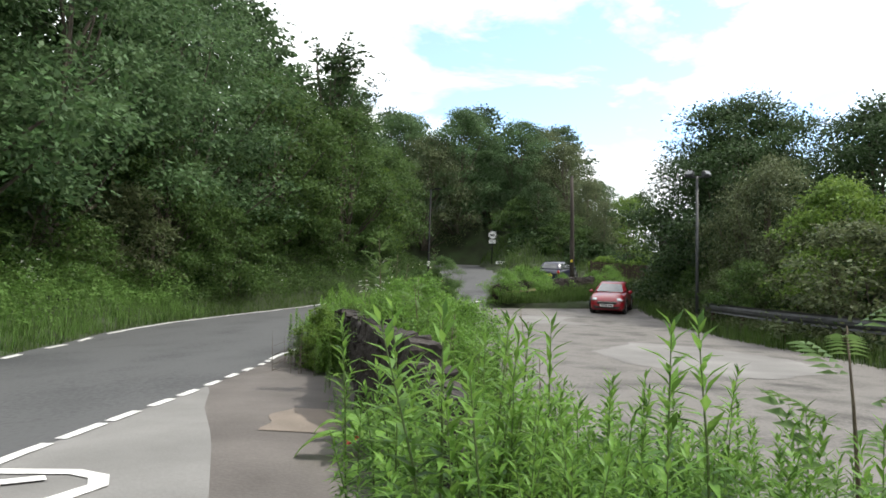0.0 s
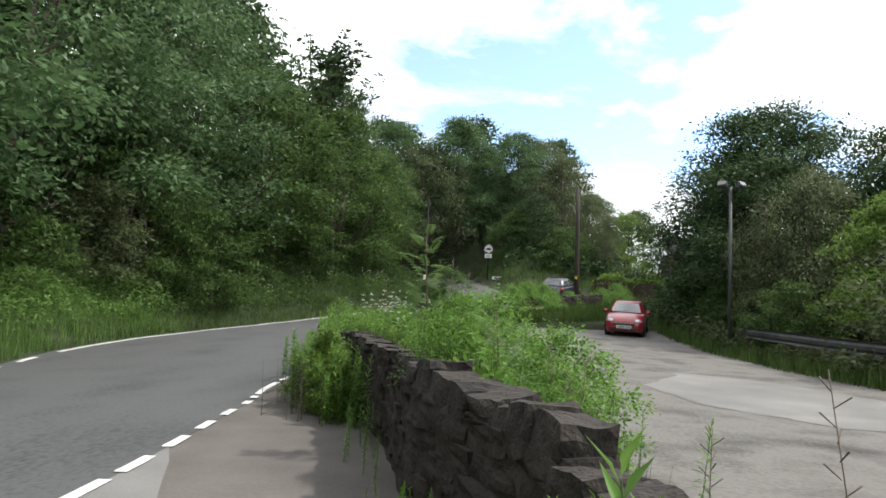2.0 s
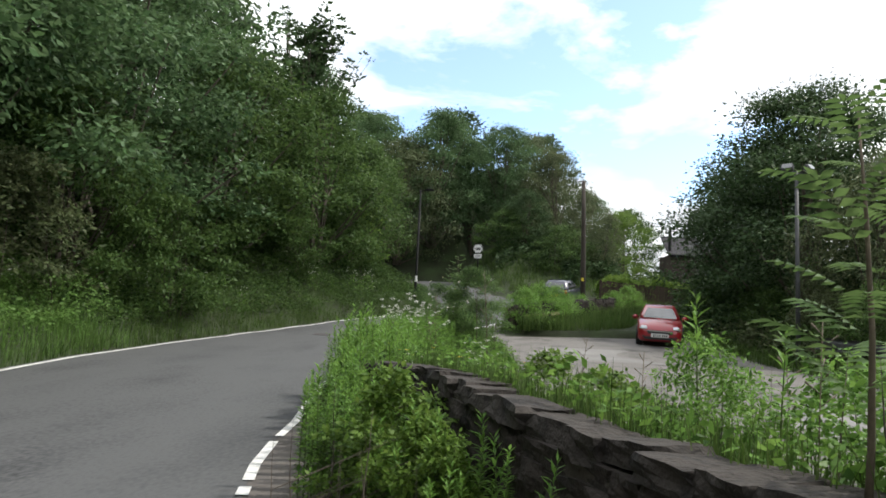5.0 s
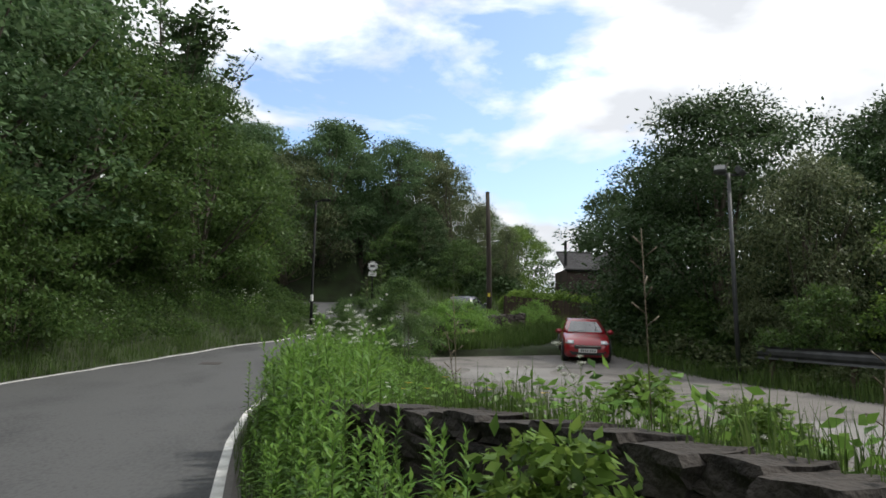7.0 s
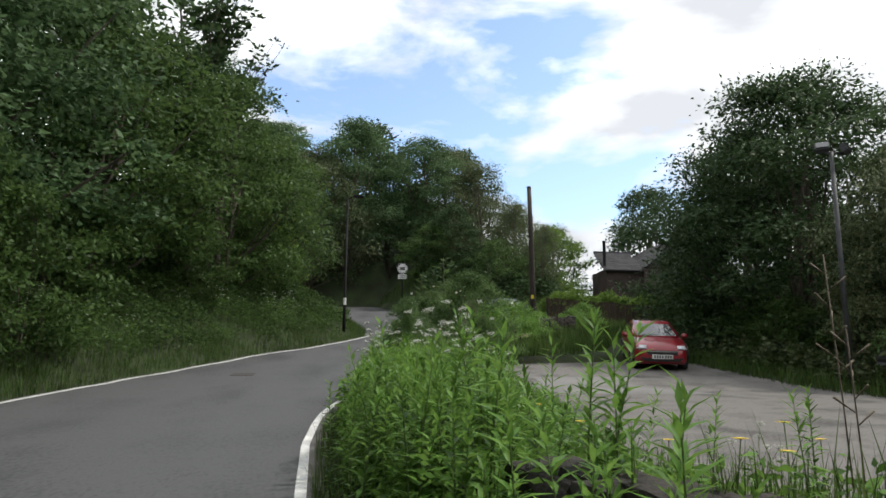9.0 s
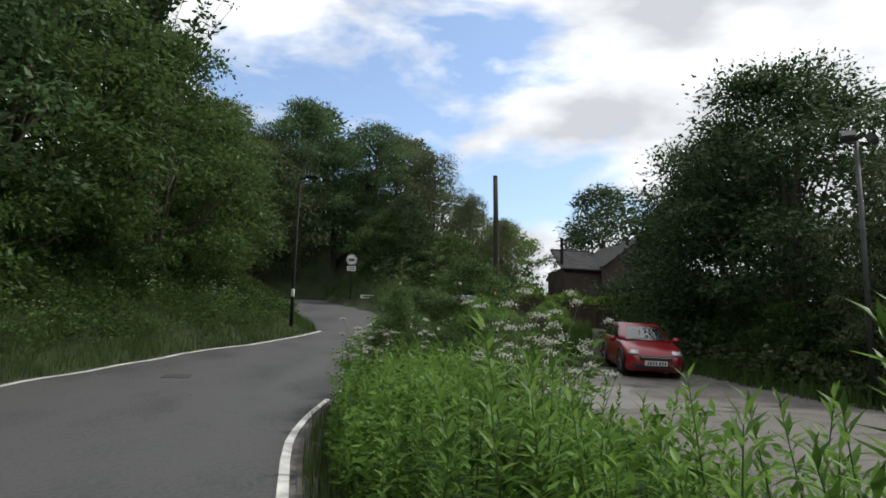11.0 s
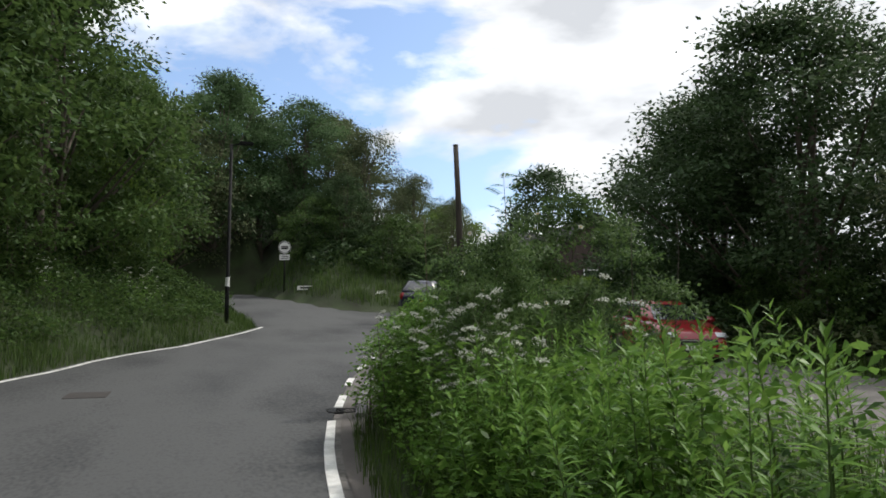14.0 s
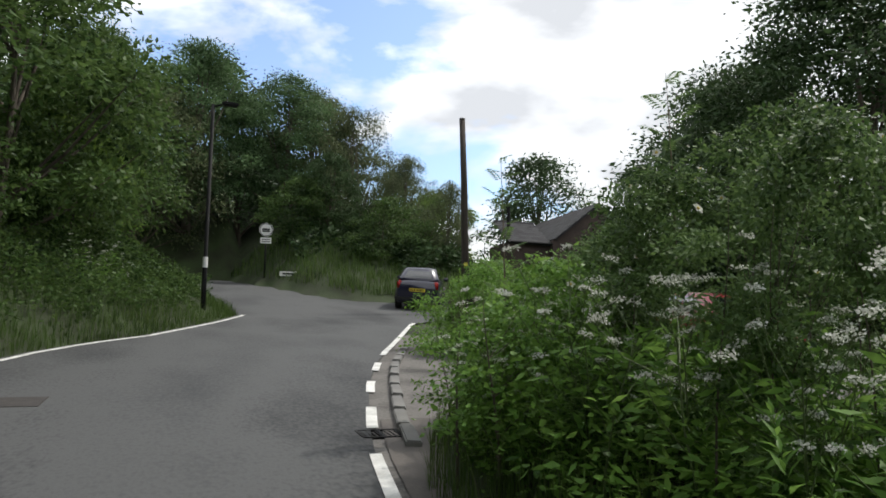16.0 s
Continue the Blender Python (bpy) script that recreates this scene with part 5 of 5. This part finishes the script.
# ---------------------------------------------------------------- poles, signs, fence, rail
def lamp_post():
    x, y, z0, z1 = -3.61, 37.46, land(-3.61, 37.46), 8.27
    ob = thing("street_lamp", Matrix.Translation((x, y, z0 - 0.1)), "slim black steel street lamp on the grassy verge", "street lamp")
    h = z1 - z0 + 0.1
    child("pole", mesh_of("pole", *tube([(0, 0, 0), (0, 0, 1.25), (0, 0, 1.3), (0, 0, h)], [0.065, 0.06, 0.052, 0.045], 12), M_BLACK, True), ob)
    child("bracket", mesh_of("bracket", *tube([(0, 0, h - 0.05), (0.25, -0.1, h), (0.3, -0.12, h)], [0.03, 0.025, 0.025], 8), M_BLACK, True), ob)
    part("lamp_head", box((0.42, -0.17, h), (0.42, 0.2, 0.09), 0.03, None), M_BLACK, ob, "flat dark lantern head")
    part("marker_band", mesh_bm(tube([(0, 0, 1.15), (0, 0, 1.42)], [0.066, 0.062], 12)), M_PLATE_W, ob, "white reflective band")
    part("inspection_door", box((0, -0.082, 0.7), (0.09, 0.02, 0.35), 0.006), M_BLACK, ob)


lamp_post()


def wood_pole():
    x, y, z0, z1 = 4.36, 39.57, base_z(39.57), 9.5
    ob = thing("utility_pole", Matrix.Translation((x, y, z0 - 0.3)), "tall weathered wooden pole beside the navy car", "pole")
    h = z1 - z0 + 0.3
    child("shaft", mesh_of("shaft", *tube([(0.06, 0, 0), (0.03, 0, h * 0.35), (0.0, 0, h * 0.7), (-0.06, 0, h)], [0.135, 0.125, 0.11, 0.095], 14), M_WOOD, True), ob)
    part("step_iron", mesh_bm(tube([(0.08, 0, h * 0.55), (0.24, 0, h * 0.55), (0.24, 0, h * 0.56)], [0.01, 0.01, 0.01], 6)), M_GREY, ob)
    part("pole_cap", mesh_bm(tube([(-0.06, 0, h), (-0.06, 0, h + 0.03)], [0.11, 0.09], 14)), M_GREY, ob)
    part("plate", box((-0.0, -0.13, 1.9), (0.12, 0.02, 0.16), 0.006), M_PLATE_Y, ob, "small yellow tag")


wood_pole()


def flood_pole():
    x, y = 7.57, 24.2
    z0 = land(x, y)
    ob = thing("floodlight_pole", Matrix.Translation((x, y, z0 - 0.1)), "grey steel pole with two floodlights beside the parking area", "floodlight")
    h = 6.46 - z0 + 0.1
    child("pole", mesh_of("pole", *tube([(0, 0, 0), (0, 0, h)], [0.06, 0.045], 10), M_GREY, True), ob)
    part("cross_arm", box((0, 0, h - 0.03), (0.62, 0.06, 0.06), 0.01), M_GREY, ob)
    for sx in (-1, 1):
        lamp = part("floodlight", box((0, 0, 0), (0.30, 0.16, 0.22), 0.03), M_GREY, ob, "grey floodlight housing", False,
                    Matrix.Translation((sx * 0.28, -0.1, h + 0.05)) @ Euler((-0.6, 0, sx * 0.6)).to_matrix().to_4x4())
        part("lens", box((0, -0.085, 0), (0.25, 0.012, 0.17), 0.004), M_GLASS, lamp, "clear lamp glass")


flood_pole()


def road_sign():
    x, y = -0.75, 51.5
    z0 = land(x, y)
    ob = thing("road_sign", Matrix.Translation((x, y, z0 - 0.1)) @ Matrix.Rotation(-0.1, 4, "Z"), "round white road sign with plate on a grey post", "road sign")
    h = 7.75 - z0
    child("post", mesh_of("post", *tube([(0, 0, 0), (0, 0, h)], [0.04, 0.04], 10), M_BLACK, True), ob)
    disc = part("sign_face", mesh_bm(tube([(0, -0.05, h - 0.30), (0, -0.062, h - 0.30)], [0.32, 0.32], 32)), M_PLATE_W, ob, "white round sign face")
    part("ring", mesh_bm(tube([(0.285 * math.cos(a), -0.066, h - 0.30 + 0.285 * math.sin(a)) for a in [2 * math.pi * k / 32 for k in range(33)]], [0.018] * 33, 6, False)), M_BLACK, disc, "dark ring")
    for k, (ww, zz) in enumerate(((0.34, 0.03), (0.34, -0.06))):
        part("bar", box((0, -0.068, h - 0.30 + zz), (ww, 0.006, 0.07)), M_BLACK, disc)
    pl = part("sub_plate", box((0, -0.055, h - 0.80), (0.5, 0.015, 0.28), 0.01), M_PLATE_W, ob, "white plate with dark bars")
    for k in range(2):
        part("bar", box((0, -0.066, h - 0.75 - 0.1 * k), (0.36, 0.005, 0.035)), M_BLACK, pl)


road_sign()


def name_board():
    x, y = 0.17, 49.1
    z0 = land(x, y)
    ob = thing("street_name_board", Matrix.Translation((x, y, z0 - 0.1)) @ Matrix.Rotation(-0.12, 4, "Z"), "low white street name board on two posts in the grass", "sign board")
    zc = 5.09 - z0 + 0.1
    for sx in (-0.35, 0.35):
        part("post", box((sx, 0.03, zc / 2), (0.07, 0.07, zc), 0.008), M_BLACK, ob)
    bd = part("board", box((0, -0.02, zc), (1.05, 0.03, 0.2), 0.008), M_PLATE_W, ob, "white board with a dark bar")
    part("bar", box((0, -0.04, zc), (0.8, 0.006, 0.07)), M_BLACK, bd)


name_board()

M_FENCE = mat("fence_boards", [(0.035, 0.024, 0.017), (0.085, 0.06, 0.043)], 0.9, 3, 30, 0.5, 0.01, objvar=0.3, stretch=(4, 4, 0.5))


def fence():
    ob = thing("board_fence", Matrix.Identity(4), "dark brown close-boarded fence below a hedge", "fence")
    me = bpy.data.meshes.new("board")
    bm = box((0, 0, 0), (0.145, 0.025, 1.5), 0.006)
    bm.to_mesh(me)
    bm.free()
    me.materials.append(M_FENCE)
    n = 46
    for k in range(n):
        x = 5.75 + 0.152 * k
        child("board", me, ob, "", Matrix.Translation((x, 42.0 + 0.02 * math.sin(k * 3), 4.05 - 0.06 * (x - 5.75) + 0.02 * math.sin(k * 7))))
    for k in range(4):
        x = 5.7 + 2.3 * k
        part("post", box((x, 42.07, 3.95 - 0.06 * (x - 5.7)), (0.1, 0.1, 1.75), 0.01), M_FENCE, ob)
    for zz in (-0.45, 0.45):
        part("rail", mesh_bm(tube([(5.7, 42.05, 4.05 + zz), (12.7, 42.05, 4.05 - 0.42 + zz)], [0.045, 0.045], 4)), M_FENCE, ob)


fence()
rng_h = np.random.default_rng(55)
nh = 15000
hp = np.stack([rng_h.uniform(5.7, 12.8, nh), 42.75 + rng_h.normal(size=nh) * 0.35, np.zeros(nh)], 1)
hp[:, 2] = 3.5 + (1.50 + 0.16 * np.sin(hp[:, 0] * 3) + 0.1 * np.sin(hp[:, 0] * 7.3)) * rng_h.random(nh) ** 0.35 - 0.02 * (hp[:, 0] - 5.7)
hv, hf = leaf_quads(hp, rng_h.normal(size=(nh, 3)) + np.array([0, 0, 0.6]), 0.12 + 0.1 * rng_h.random(nh), np.full(nh, 0.07), rng_h)
hedge = thing("hedge", Matrix.Identity(4), "bright green hedge growing over the board fence", "hedge")
child("foliage", fast_mesh("foliage", hv, hf, M_LEAF_YEL), hedge)
child("stems", mesh_of("stems", *join([tube([(x, 42.8, 3.2), (x + 0.1, 42.75, 4.4)], [0.03, 0.012], 5) for x in np.linspace(6, 12.5, 14)]), M_BARK), hedge)


def guard_rail():
    ob = thing("guard_rail", Matrix.Identity(4), "weathered grey metal rail along the edge of the parking area", "guard rail")
    ys = steps(9, 23.2, 2.4)
    for y in ys:
        x = x_park(y) + 0.75
        part("post", box((x, y, land(x, y) + 0.4), (0.09, 0.12, 0.95), 0.012), M_FENCE, ob)
    prof = [(-0.02, -0.15), (0.02, -0.10), (-0.02, -0.04), (-0.02, 0.04), (0.02, 0.10), (-0.02, 0.15)]
    vs, fs = [], []
    yy = steps(8.6, 23.6, 0.6)
    for y in yy:
        x = x_park(y) + 0.68
        vs += [(x + a, y, land(x, y) + 0.72 + b) for a, b in prof] + [(x + a + 0.012, y, land(x, y) + 0.72 + b) for a, b in reversed(prof)]
    for j in range(len(yy) - 1):
        for k in range(12):
            fs.append((j * 12 + k, j * 12 + (k + 1) % 12, j * 12 + 12 + (k + 1) % 12, j * 12 + 12 + k))
    child("rail", mesh_of("rail", vs, fs, M_GREY), ob, "corrugated metal rail")


guard_rail()


def gully():
    ob = thing("drain_grate", Matrix.Translation((-2.45, 24.6, base_z(24.6) - 0.02)) @ Matrix.Rotation(math.atan2(0.055, 1), 4, "X") @ Matrix.Scale(0.78, 4), "cast iron drain grate in the road edge", "drain")
    part("pit", box((0, 0, -0.02), (0.44, 0.40, 0.02)), M_PLASTIC, ob)
    for sx, sy, w, d in ((-0.21, 0, 0.04, 0.42), (0.21, 0, 0.04, 0.42), (0, -0.2, 0.42, 0.04), (0, 0.2, 0.42, 0.04), (0, 0, 0.03, 0.4)):
        part("frame", box((sx, sy, 0.018), (w, d, 0.03), 0.004), M_BLACK, ob)
    for k in range(8):
        part("bar", box(((k - 3.5) * 0.05, 0, 0.016), (0.02, 0.38, 0.026), 0.004), M_BLACK, ob)


gully()
M_RUST = mat("rusty_iron", [(0.03, 0.027, 0.026), (0.055, 0.048, 0.045)], 0.8, 9, 60, 0.4, 0.004)
MX, MY = -5.4, 26.5
cover = thing("manhole_cover", Matrix.Translation((MX, MY, base_z(MY) + 0.0)) @ Matrix.Rotation(math.atan2(0.102, 1), 4, "X"), "rusty brown access cover set in the lane", "manhole cover")
part("plate", box((0, 0, 0), (0.5, 0.5, 0.012), 0.004), M_RUST, cover)

# old gate stump by the side entrance
stump = thing("gate_stump", Matrix.Translation((0.42, 29.75, base_z(29.75) - 0.1)), "dark weathered gatepost stump wrapped in twigs", "post")
part("post", box((0, 0, 0.45), (0.2, 0.2, 0.95), 0.03), M_WOOD, stump)
vs, fs = join([tube([(0.2 * math.cos(k), 0.2 * math.sin(k), 0), (0.25 * math.cos(k * 1.3), 0.25 * math.sin(k * 1.3), 0.6 + 0.05 * (k % 5)), (0.3 * math.cos(k * 1.5), 0.3 * math.sin(k * 1.5), 1.0 + 0.03 * (k % 7))], [0.008, 0.006, 0.003], 4, False) for k in range(26)])
child("twigs", mesh_of("twigs", vs, fs, M_TWIG), stump, "dry brown twigs")
log = thing("fallen_rail", Matrix.Translation((1.55, 30.5, base_z(30.5) + 0.62)), "broken pale timber rail lying on the bank", "timber")
part("beam", box((0, 0, 0), (1.5, 0.09, 0.11), 0.012, Matrix.Rotation(0.5, 4, "Z") @ Matrix.Rotation(-0.12, 4, "Y")), mat("pale_timber", [(0.2, 0.15, 0.09), (0.33, 0.26, 0.17)], 0.85, 3, 30, 0.3, 0.005, stretch=(1, 6, 6)), log)
part("brace", box((0.3, 0.1, -0.25), (0.08, 0.08, 0.7), 0.012), M_WOOD, log)

# ---------------------------------------------------------------- house behind the hedge
M_SLATE = mat("slate", [(0.016, 0.016, 0.018), (0.042, 0.042, 0.046)], 0.95, 1.5, 14, 0.3, 0.01, objvar=0.35)
M_HOUSE = mat("house_stone", [(0.03, 0.021, 0.018), (0.072, 0.051, 0.042)], 0.92, 1.2, 9, 0.6, 0.03)


def house():
    hz = 3.0
    ob = thing("house", Matrix.Translation((0, 0, 0)), "dark stone house with slate roof behind the hedge", "house")
    # wing with its eave to the lane
    part("wall", box((13.35, 53.4, (hz + 7.65) / 2), (2.4, 2.8, 7.65 - hz)), M_HOUSE, ob, "sooty brown stone wall")
    gb = bmesh.new()
    pts = [(14.5, hz), (20.5, hz), (20.5, 7.7), (17.5, 10.0), (14.5, 7.7)]
    f0 = [gb.verts.new((x, 51.7, z)) for x, z in pts]
    f1 = [gb.verts.new((x, 60.0, z)) for x, z in pts]
    gb.faces.new(f0), gb.faces.new(list(reversed(f1)))
    for k in range(5):
        gb.faces.new((f0[k], f1[k], f1[(k + 1) % 5], f0[(k + 1) % 5]))
    bmesh.ops.recalc_face_normals(gb, faces=gb.faces)
    part("wall", gb, M_HOUSE, ob, "gabled stone end wall")
    tile = bpy.data.meshes.new("slate")
    bm = box((0, 0, 0), (0.40, 0.32, 0.014))
    bm.to_mesh(tile)
    bm.free()
    tile.materials.append(M_SLATE)

    def slope(cname, origin, along, up, nu, nv):
        o, a, u = Vector(origin), Vector(along).normalized(), Vector(up).normalized()
        nrm = a.cross(u)
        base = bmesh.new()
        w, l = nu * 0.41, nv * 0.26
        vv = [base.verts.new(o + a * (s * w) + u * (t * l) - nrm * 0.03 + nrm * d) for d in (0, -0.09) for s, t in ((0, 0), (1, 0), (1, 1), (0, 1))]
        base.faces.new(vv[:4]), base.faces.new(list(reversed(vv[4:])))
        for k in range(4):
            base.faces.new((vv[k], vv[4 + k], vv[4 + (k + 1) % 4], vv[(k + 1) % 4]))
        bmesh.ops.recalc_face_normals(base, faces=base.faces)
        rf = part(cname, base, M_SLATE, ob, "grey slate roof slope")
        for j in range(nv):
            for i in range(nu):
                p = o + a * ((i + 0.5 + 0.5 * (j % 2)) * 0.41 - 0.1) + u * ((j + 0.5) * 0.26)
                R = Matrix((a, u, nrm)).transposed().to_4x4()
                child("slate", tile, rf, "", Matrix.Translation(p) @ R @ Matrix.Rotation(-0.03, 4, "X"))
        return rf

    slope("roof", (12.0, 51.75, 7.55), (1, 0, 0), (0, 2.2, 1.5), 6, 10)
    slope("roof", (17.45, 51.5, 10.05), (0, 1, 0), (-3.2, 0, -2.45), 18, 14)
    slope("roof", (20.75, 51.5, 7.55), (0, 1, 0), (-3.2, 0, 2.45), 18, 14)
    part("gutter", mesh_bm(tube([(12.0, 51.72, 7.55), (14.5, 51.72, 7.55)], [0.06, 0.06], 8)), M_BLACK, ob, "black gutter")
    part("ridge", mesh_bm(tube([(12.0, 53.95, 9.03), (14.6, 53.95, 9.03)], [0.09, 0.09], 8)), M_SLATE, ob)
    part("flue", mesh_bm(tube([(12.15, 52.3, 7.6), (12.15, 52.3, 9.5), (12.15, 52.3, 9.52)], [0.1, 0.1, 0.13], 12)), M_BLACK, ob, "black metal flue")
    wd = part("window", box((16.9, 51.68, 6.0), (1.1, 0.06, 1.3), 0.01), M_PLATE_W, ob, "white framed window")
    part("pane", box((16.9, 51.645, 6.0), (0.95, 0.02, 1.15)), M_GLASS, wd, "dark pane")


house()

# far hillside beyond the valley
hv, hf = [], []
for j in range(9):
    for i in range(61):
        x = -150 + 10 * i
        hv.append((x, 330 + 14 * j, -4 + (44 + 8 * noise.noise((x * 0.01, 0, 0)) + 2.5 * noise.noise((x * 0.09, j, 0))) * math.sin(math.pi / 2 * j / 8)))
hf = [(j * 61 + i, j * 61 + i + 1, j * 61 + i + 62, j * 61 + i + 61) for j in range(8) for i in range(60)]
tagged(new("backdrop_hill", mesh_of("backdrop_hill", hv, hf, mat("far_woods", [(0.035, 0.06, 0.03), (0.085, 0.12, 0.06)], 0.95, 0.05, 0.5, 0), True)), "distant wooded hillside", kind="structure")

# white wild roses in the tall bush by the lane
rng_r = np.random.default_rng(61)
M_PISTIL = mat("rose_heart", [(0.45, 0.33, 0.05), (0.6, 0.46, 0.1)], 0.7, 9, 50, 0)
for k in range(16):
    x, y = float(rng_r.uniform(-2.2, -0.9)), float(rng_r.uniform(21.0, 22.6))
    ob = thing("wild_rose", Matrix.Translation((x, y, island_z(x, y) + float(rng_r.uniform(0.8, 1.7)))) @ Euler((float(rng_r.uniform(0.5, 1.2)), 0, float(rng_r.uniform(-1.0, 0.4)))).to_matrix().to_4x4(),
               "white five-petalled wild rose in the bush", "flower", "wild roses")
    a = np.arange(5) * 2 * np.pi / 5
    V, F = leaf_fold(np.zeros((5, 3)), np.stack([np.cos(a), np.sin(a), np.full(5, 0.3)], 1), np.tile([0, 0, 1.0], (5, 1)), np.full(5, 0.026), np.full(5, 0.028))
    child("petals", fast_mesh("petals", V, F, M_WHITE_FL), ob, "white petals")
    part("heart", mesh_bm(tube([(0, 0, 0), (0, 0, 0.008)], [0.008, 0.006], 6)), M_PISTIL, ob, "yellow heart")
    child("stalk", mesh_of("stalk", *tube([(0, 0, 0), (0, -0.02, -0.10), (0.02, -0.03, -0.35)], [0.002, 0.002, 0.003], 4), M_STEM), ob)

# ---------------------------------------------------------------- small things on and by the footway
def hawkweed(x, y, h, seed):
    rng = random.Random(seed)
    ob = thing("yellow_hawkweed", Matrix.Translation((x, y, island_z(x, y) - 0.02)), "thin-stemmed plant with one yellow flower", "flower", "yellow flowers")
    tip = (rng.uniform(-0.08, 0.08), rng.uniform(-0.08, 0.08), h)
    child("stem", mesh_of("stem", *tube([(0, 0, 0), (tip[0] * 0.4, tip[1] * 0.4, h * 0.5), tip], [0.003, 0.0025, 0.002], 5), M_STEM, True), ob)
    n = 18
    a = np.arange(n) * 2 * np.pi / n
    P = np.tile(np.array(tip), (n, 1))
    V, F = leaf_fold(P, np.stack([np.cos(a), np.sin(a), np.full(n, 0.35)], 1), np.tile([0, 0, 1.0], (n, 1)), np.full(n, 0.026), np.full(n, 0.009))
    child("petals", fast_mesh("petals", V, F, M_YELLOW_FL), ob, "bright yellow petals")


for k, (x, y) in enumerate(((-1.53, 12.85), (-1.41, 12.33), (-1.5, 12.45), (-1.2, 12.6), (-0.9, 12.9), (-1.62, 13.3), (-1.02, 11.3), (-1.8, 13.5), (-0.4, 12.4))):
    hawkweed(x, y, max(0.2, 1.50 + 0.03 * (k % 4) - island_z(x, y)), 500 + k)
for k in range(16):       # dry dead stalks behind the wall
    y = rw.uniform(3.4, 12.6)
    x = wall_x(y) + rw.uniform(0.25, 0.9)
    ob = thing("dead_stalk", Matrix.Translation((x, y, island_z(x, y) - 0.02)), "dry brown dead flower stalk", "plant", "dead stalks")
    h = rw.uniform(0.6, 0.95)
    dx, dy = rw.uniform(-0.1, 0.1), rw.uniform(-0.1, 0.1)
    chunks = [tube([(0, 0, 0), (dx * 0.4, dy * 0.4, h * 0.5), (dx, dy, h)], [0.003, 0.0025, 0.002], 5)]
    for j in range(7):
        t = 0.6 + 0.055 * j
        chunks.append(tube([(dx * t, dy * t, h * t), (dx * t + 0.05 * math.cos(j * 2.4), dy * t + 0.05 * math.sin(j * 2.4), h * t + 0.04)], [0.0015, 0.0035], 4))
    child("stalk", mesh_of("stalk", *join(chunks), M_TWIG, True), ob)
litter = thing("red_wrapper", Matrix.Translation((0.52, 4.62, base_z(4.62) + 0.05)), "crumpled red wrapper caught in the weeds", "litter")
lb = box((0, 0, 0), (0.11, 0.05, 0.015), 0.005, Euler((0.3, -0.4, 0.6)).to_matrix().to_4x4())
for v in lb.verts:
    v.co += noise.noise_vector(v.co * 20) * 0.015
part("foil", lb, mat("red_foil", [(0.5, 0.03, 0.02), (0.7, 0.06, 0.04)], 0.4, 20, 80, 0.3, 0.003), litter)
M_DEADLEAF = mat("dead_leaf", [(0.25, 0.11, 0.03), (0.42, 0.22, 0.07)], 0.8, 20, 90, 0.3, 0.003)
for k, (x, y, z) in enumerate(((0.70, 4.2, 0.16), (0.8, 4.05, 0.10))):
    lf = thing("dead_leaf", Matrix.Translation((x, y, base_z(y) + z)) @ Euler((0.5, 0.3, k)).to_matrix().to_4x4(), "withered orange-brown leaf among the weeds", "leaf")
    V, F = leaf_fold(np.array([[0, 0, 0.0]]), np.array([[1, 0, 0.1]]), np.array([[0, 0, 1.0]]), np.array([0.10]), np.array([0.05]))
    child("blade", fast_mesh("blade", V, F, M_DEADLEAF), lf)

# the plan is drawn in units of SCALE metres: bring every thing to its true size
for ob in list(scene.objects):
    if ob.parent is None and ob.type in ("MESH", "EMPTY"):
        ob.matrix_basis = Matrix.Scale(SCALE, 4) @ ob.matrix_basis
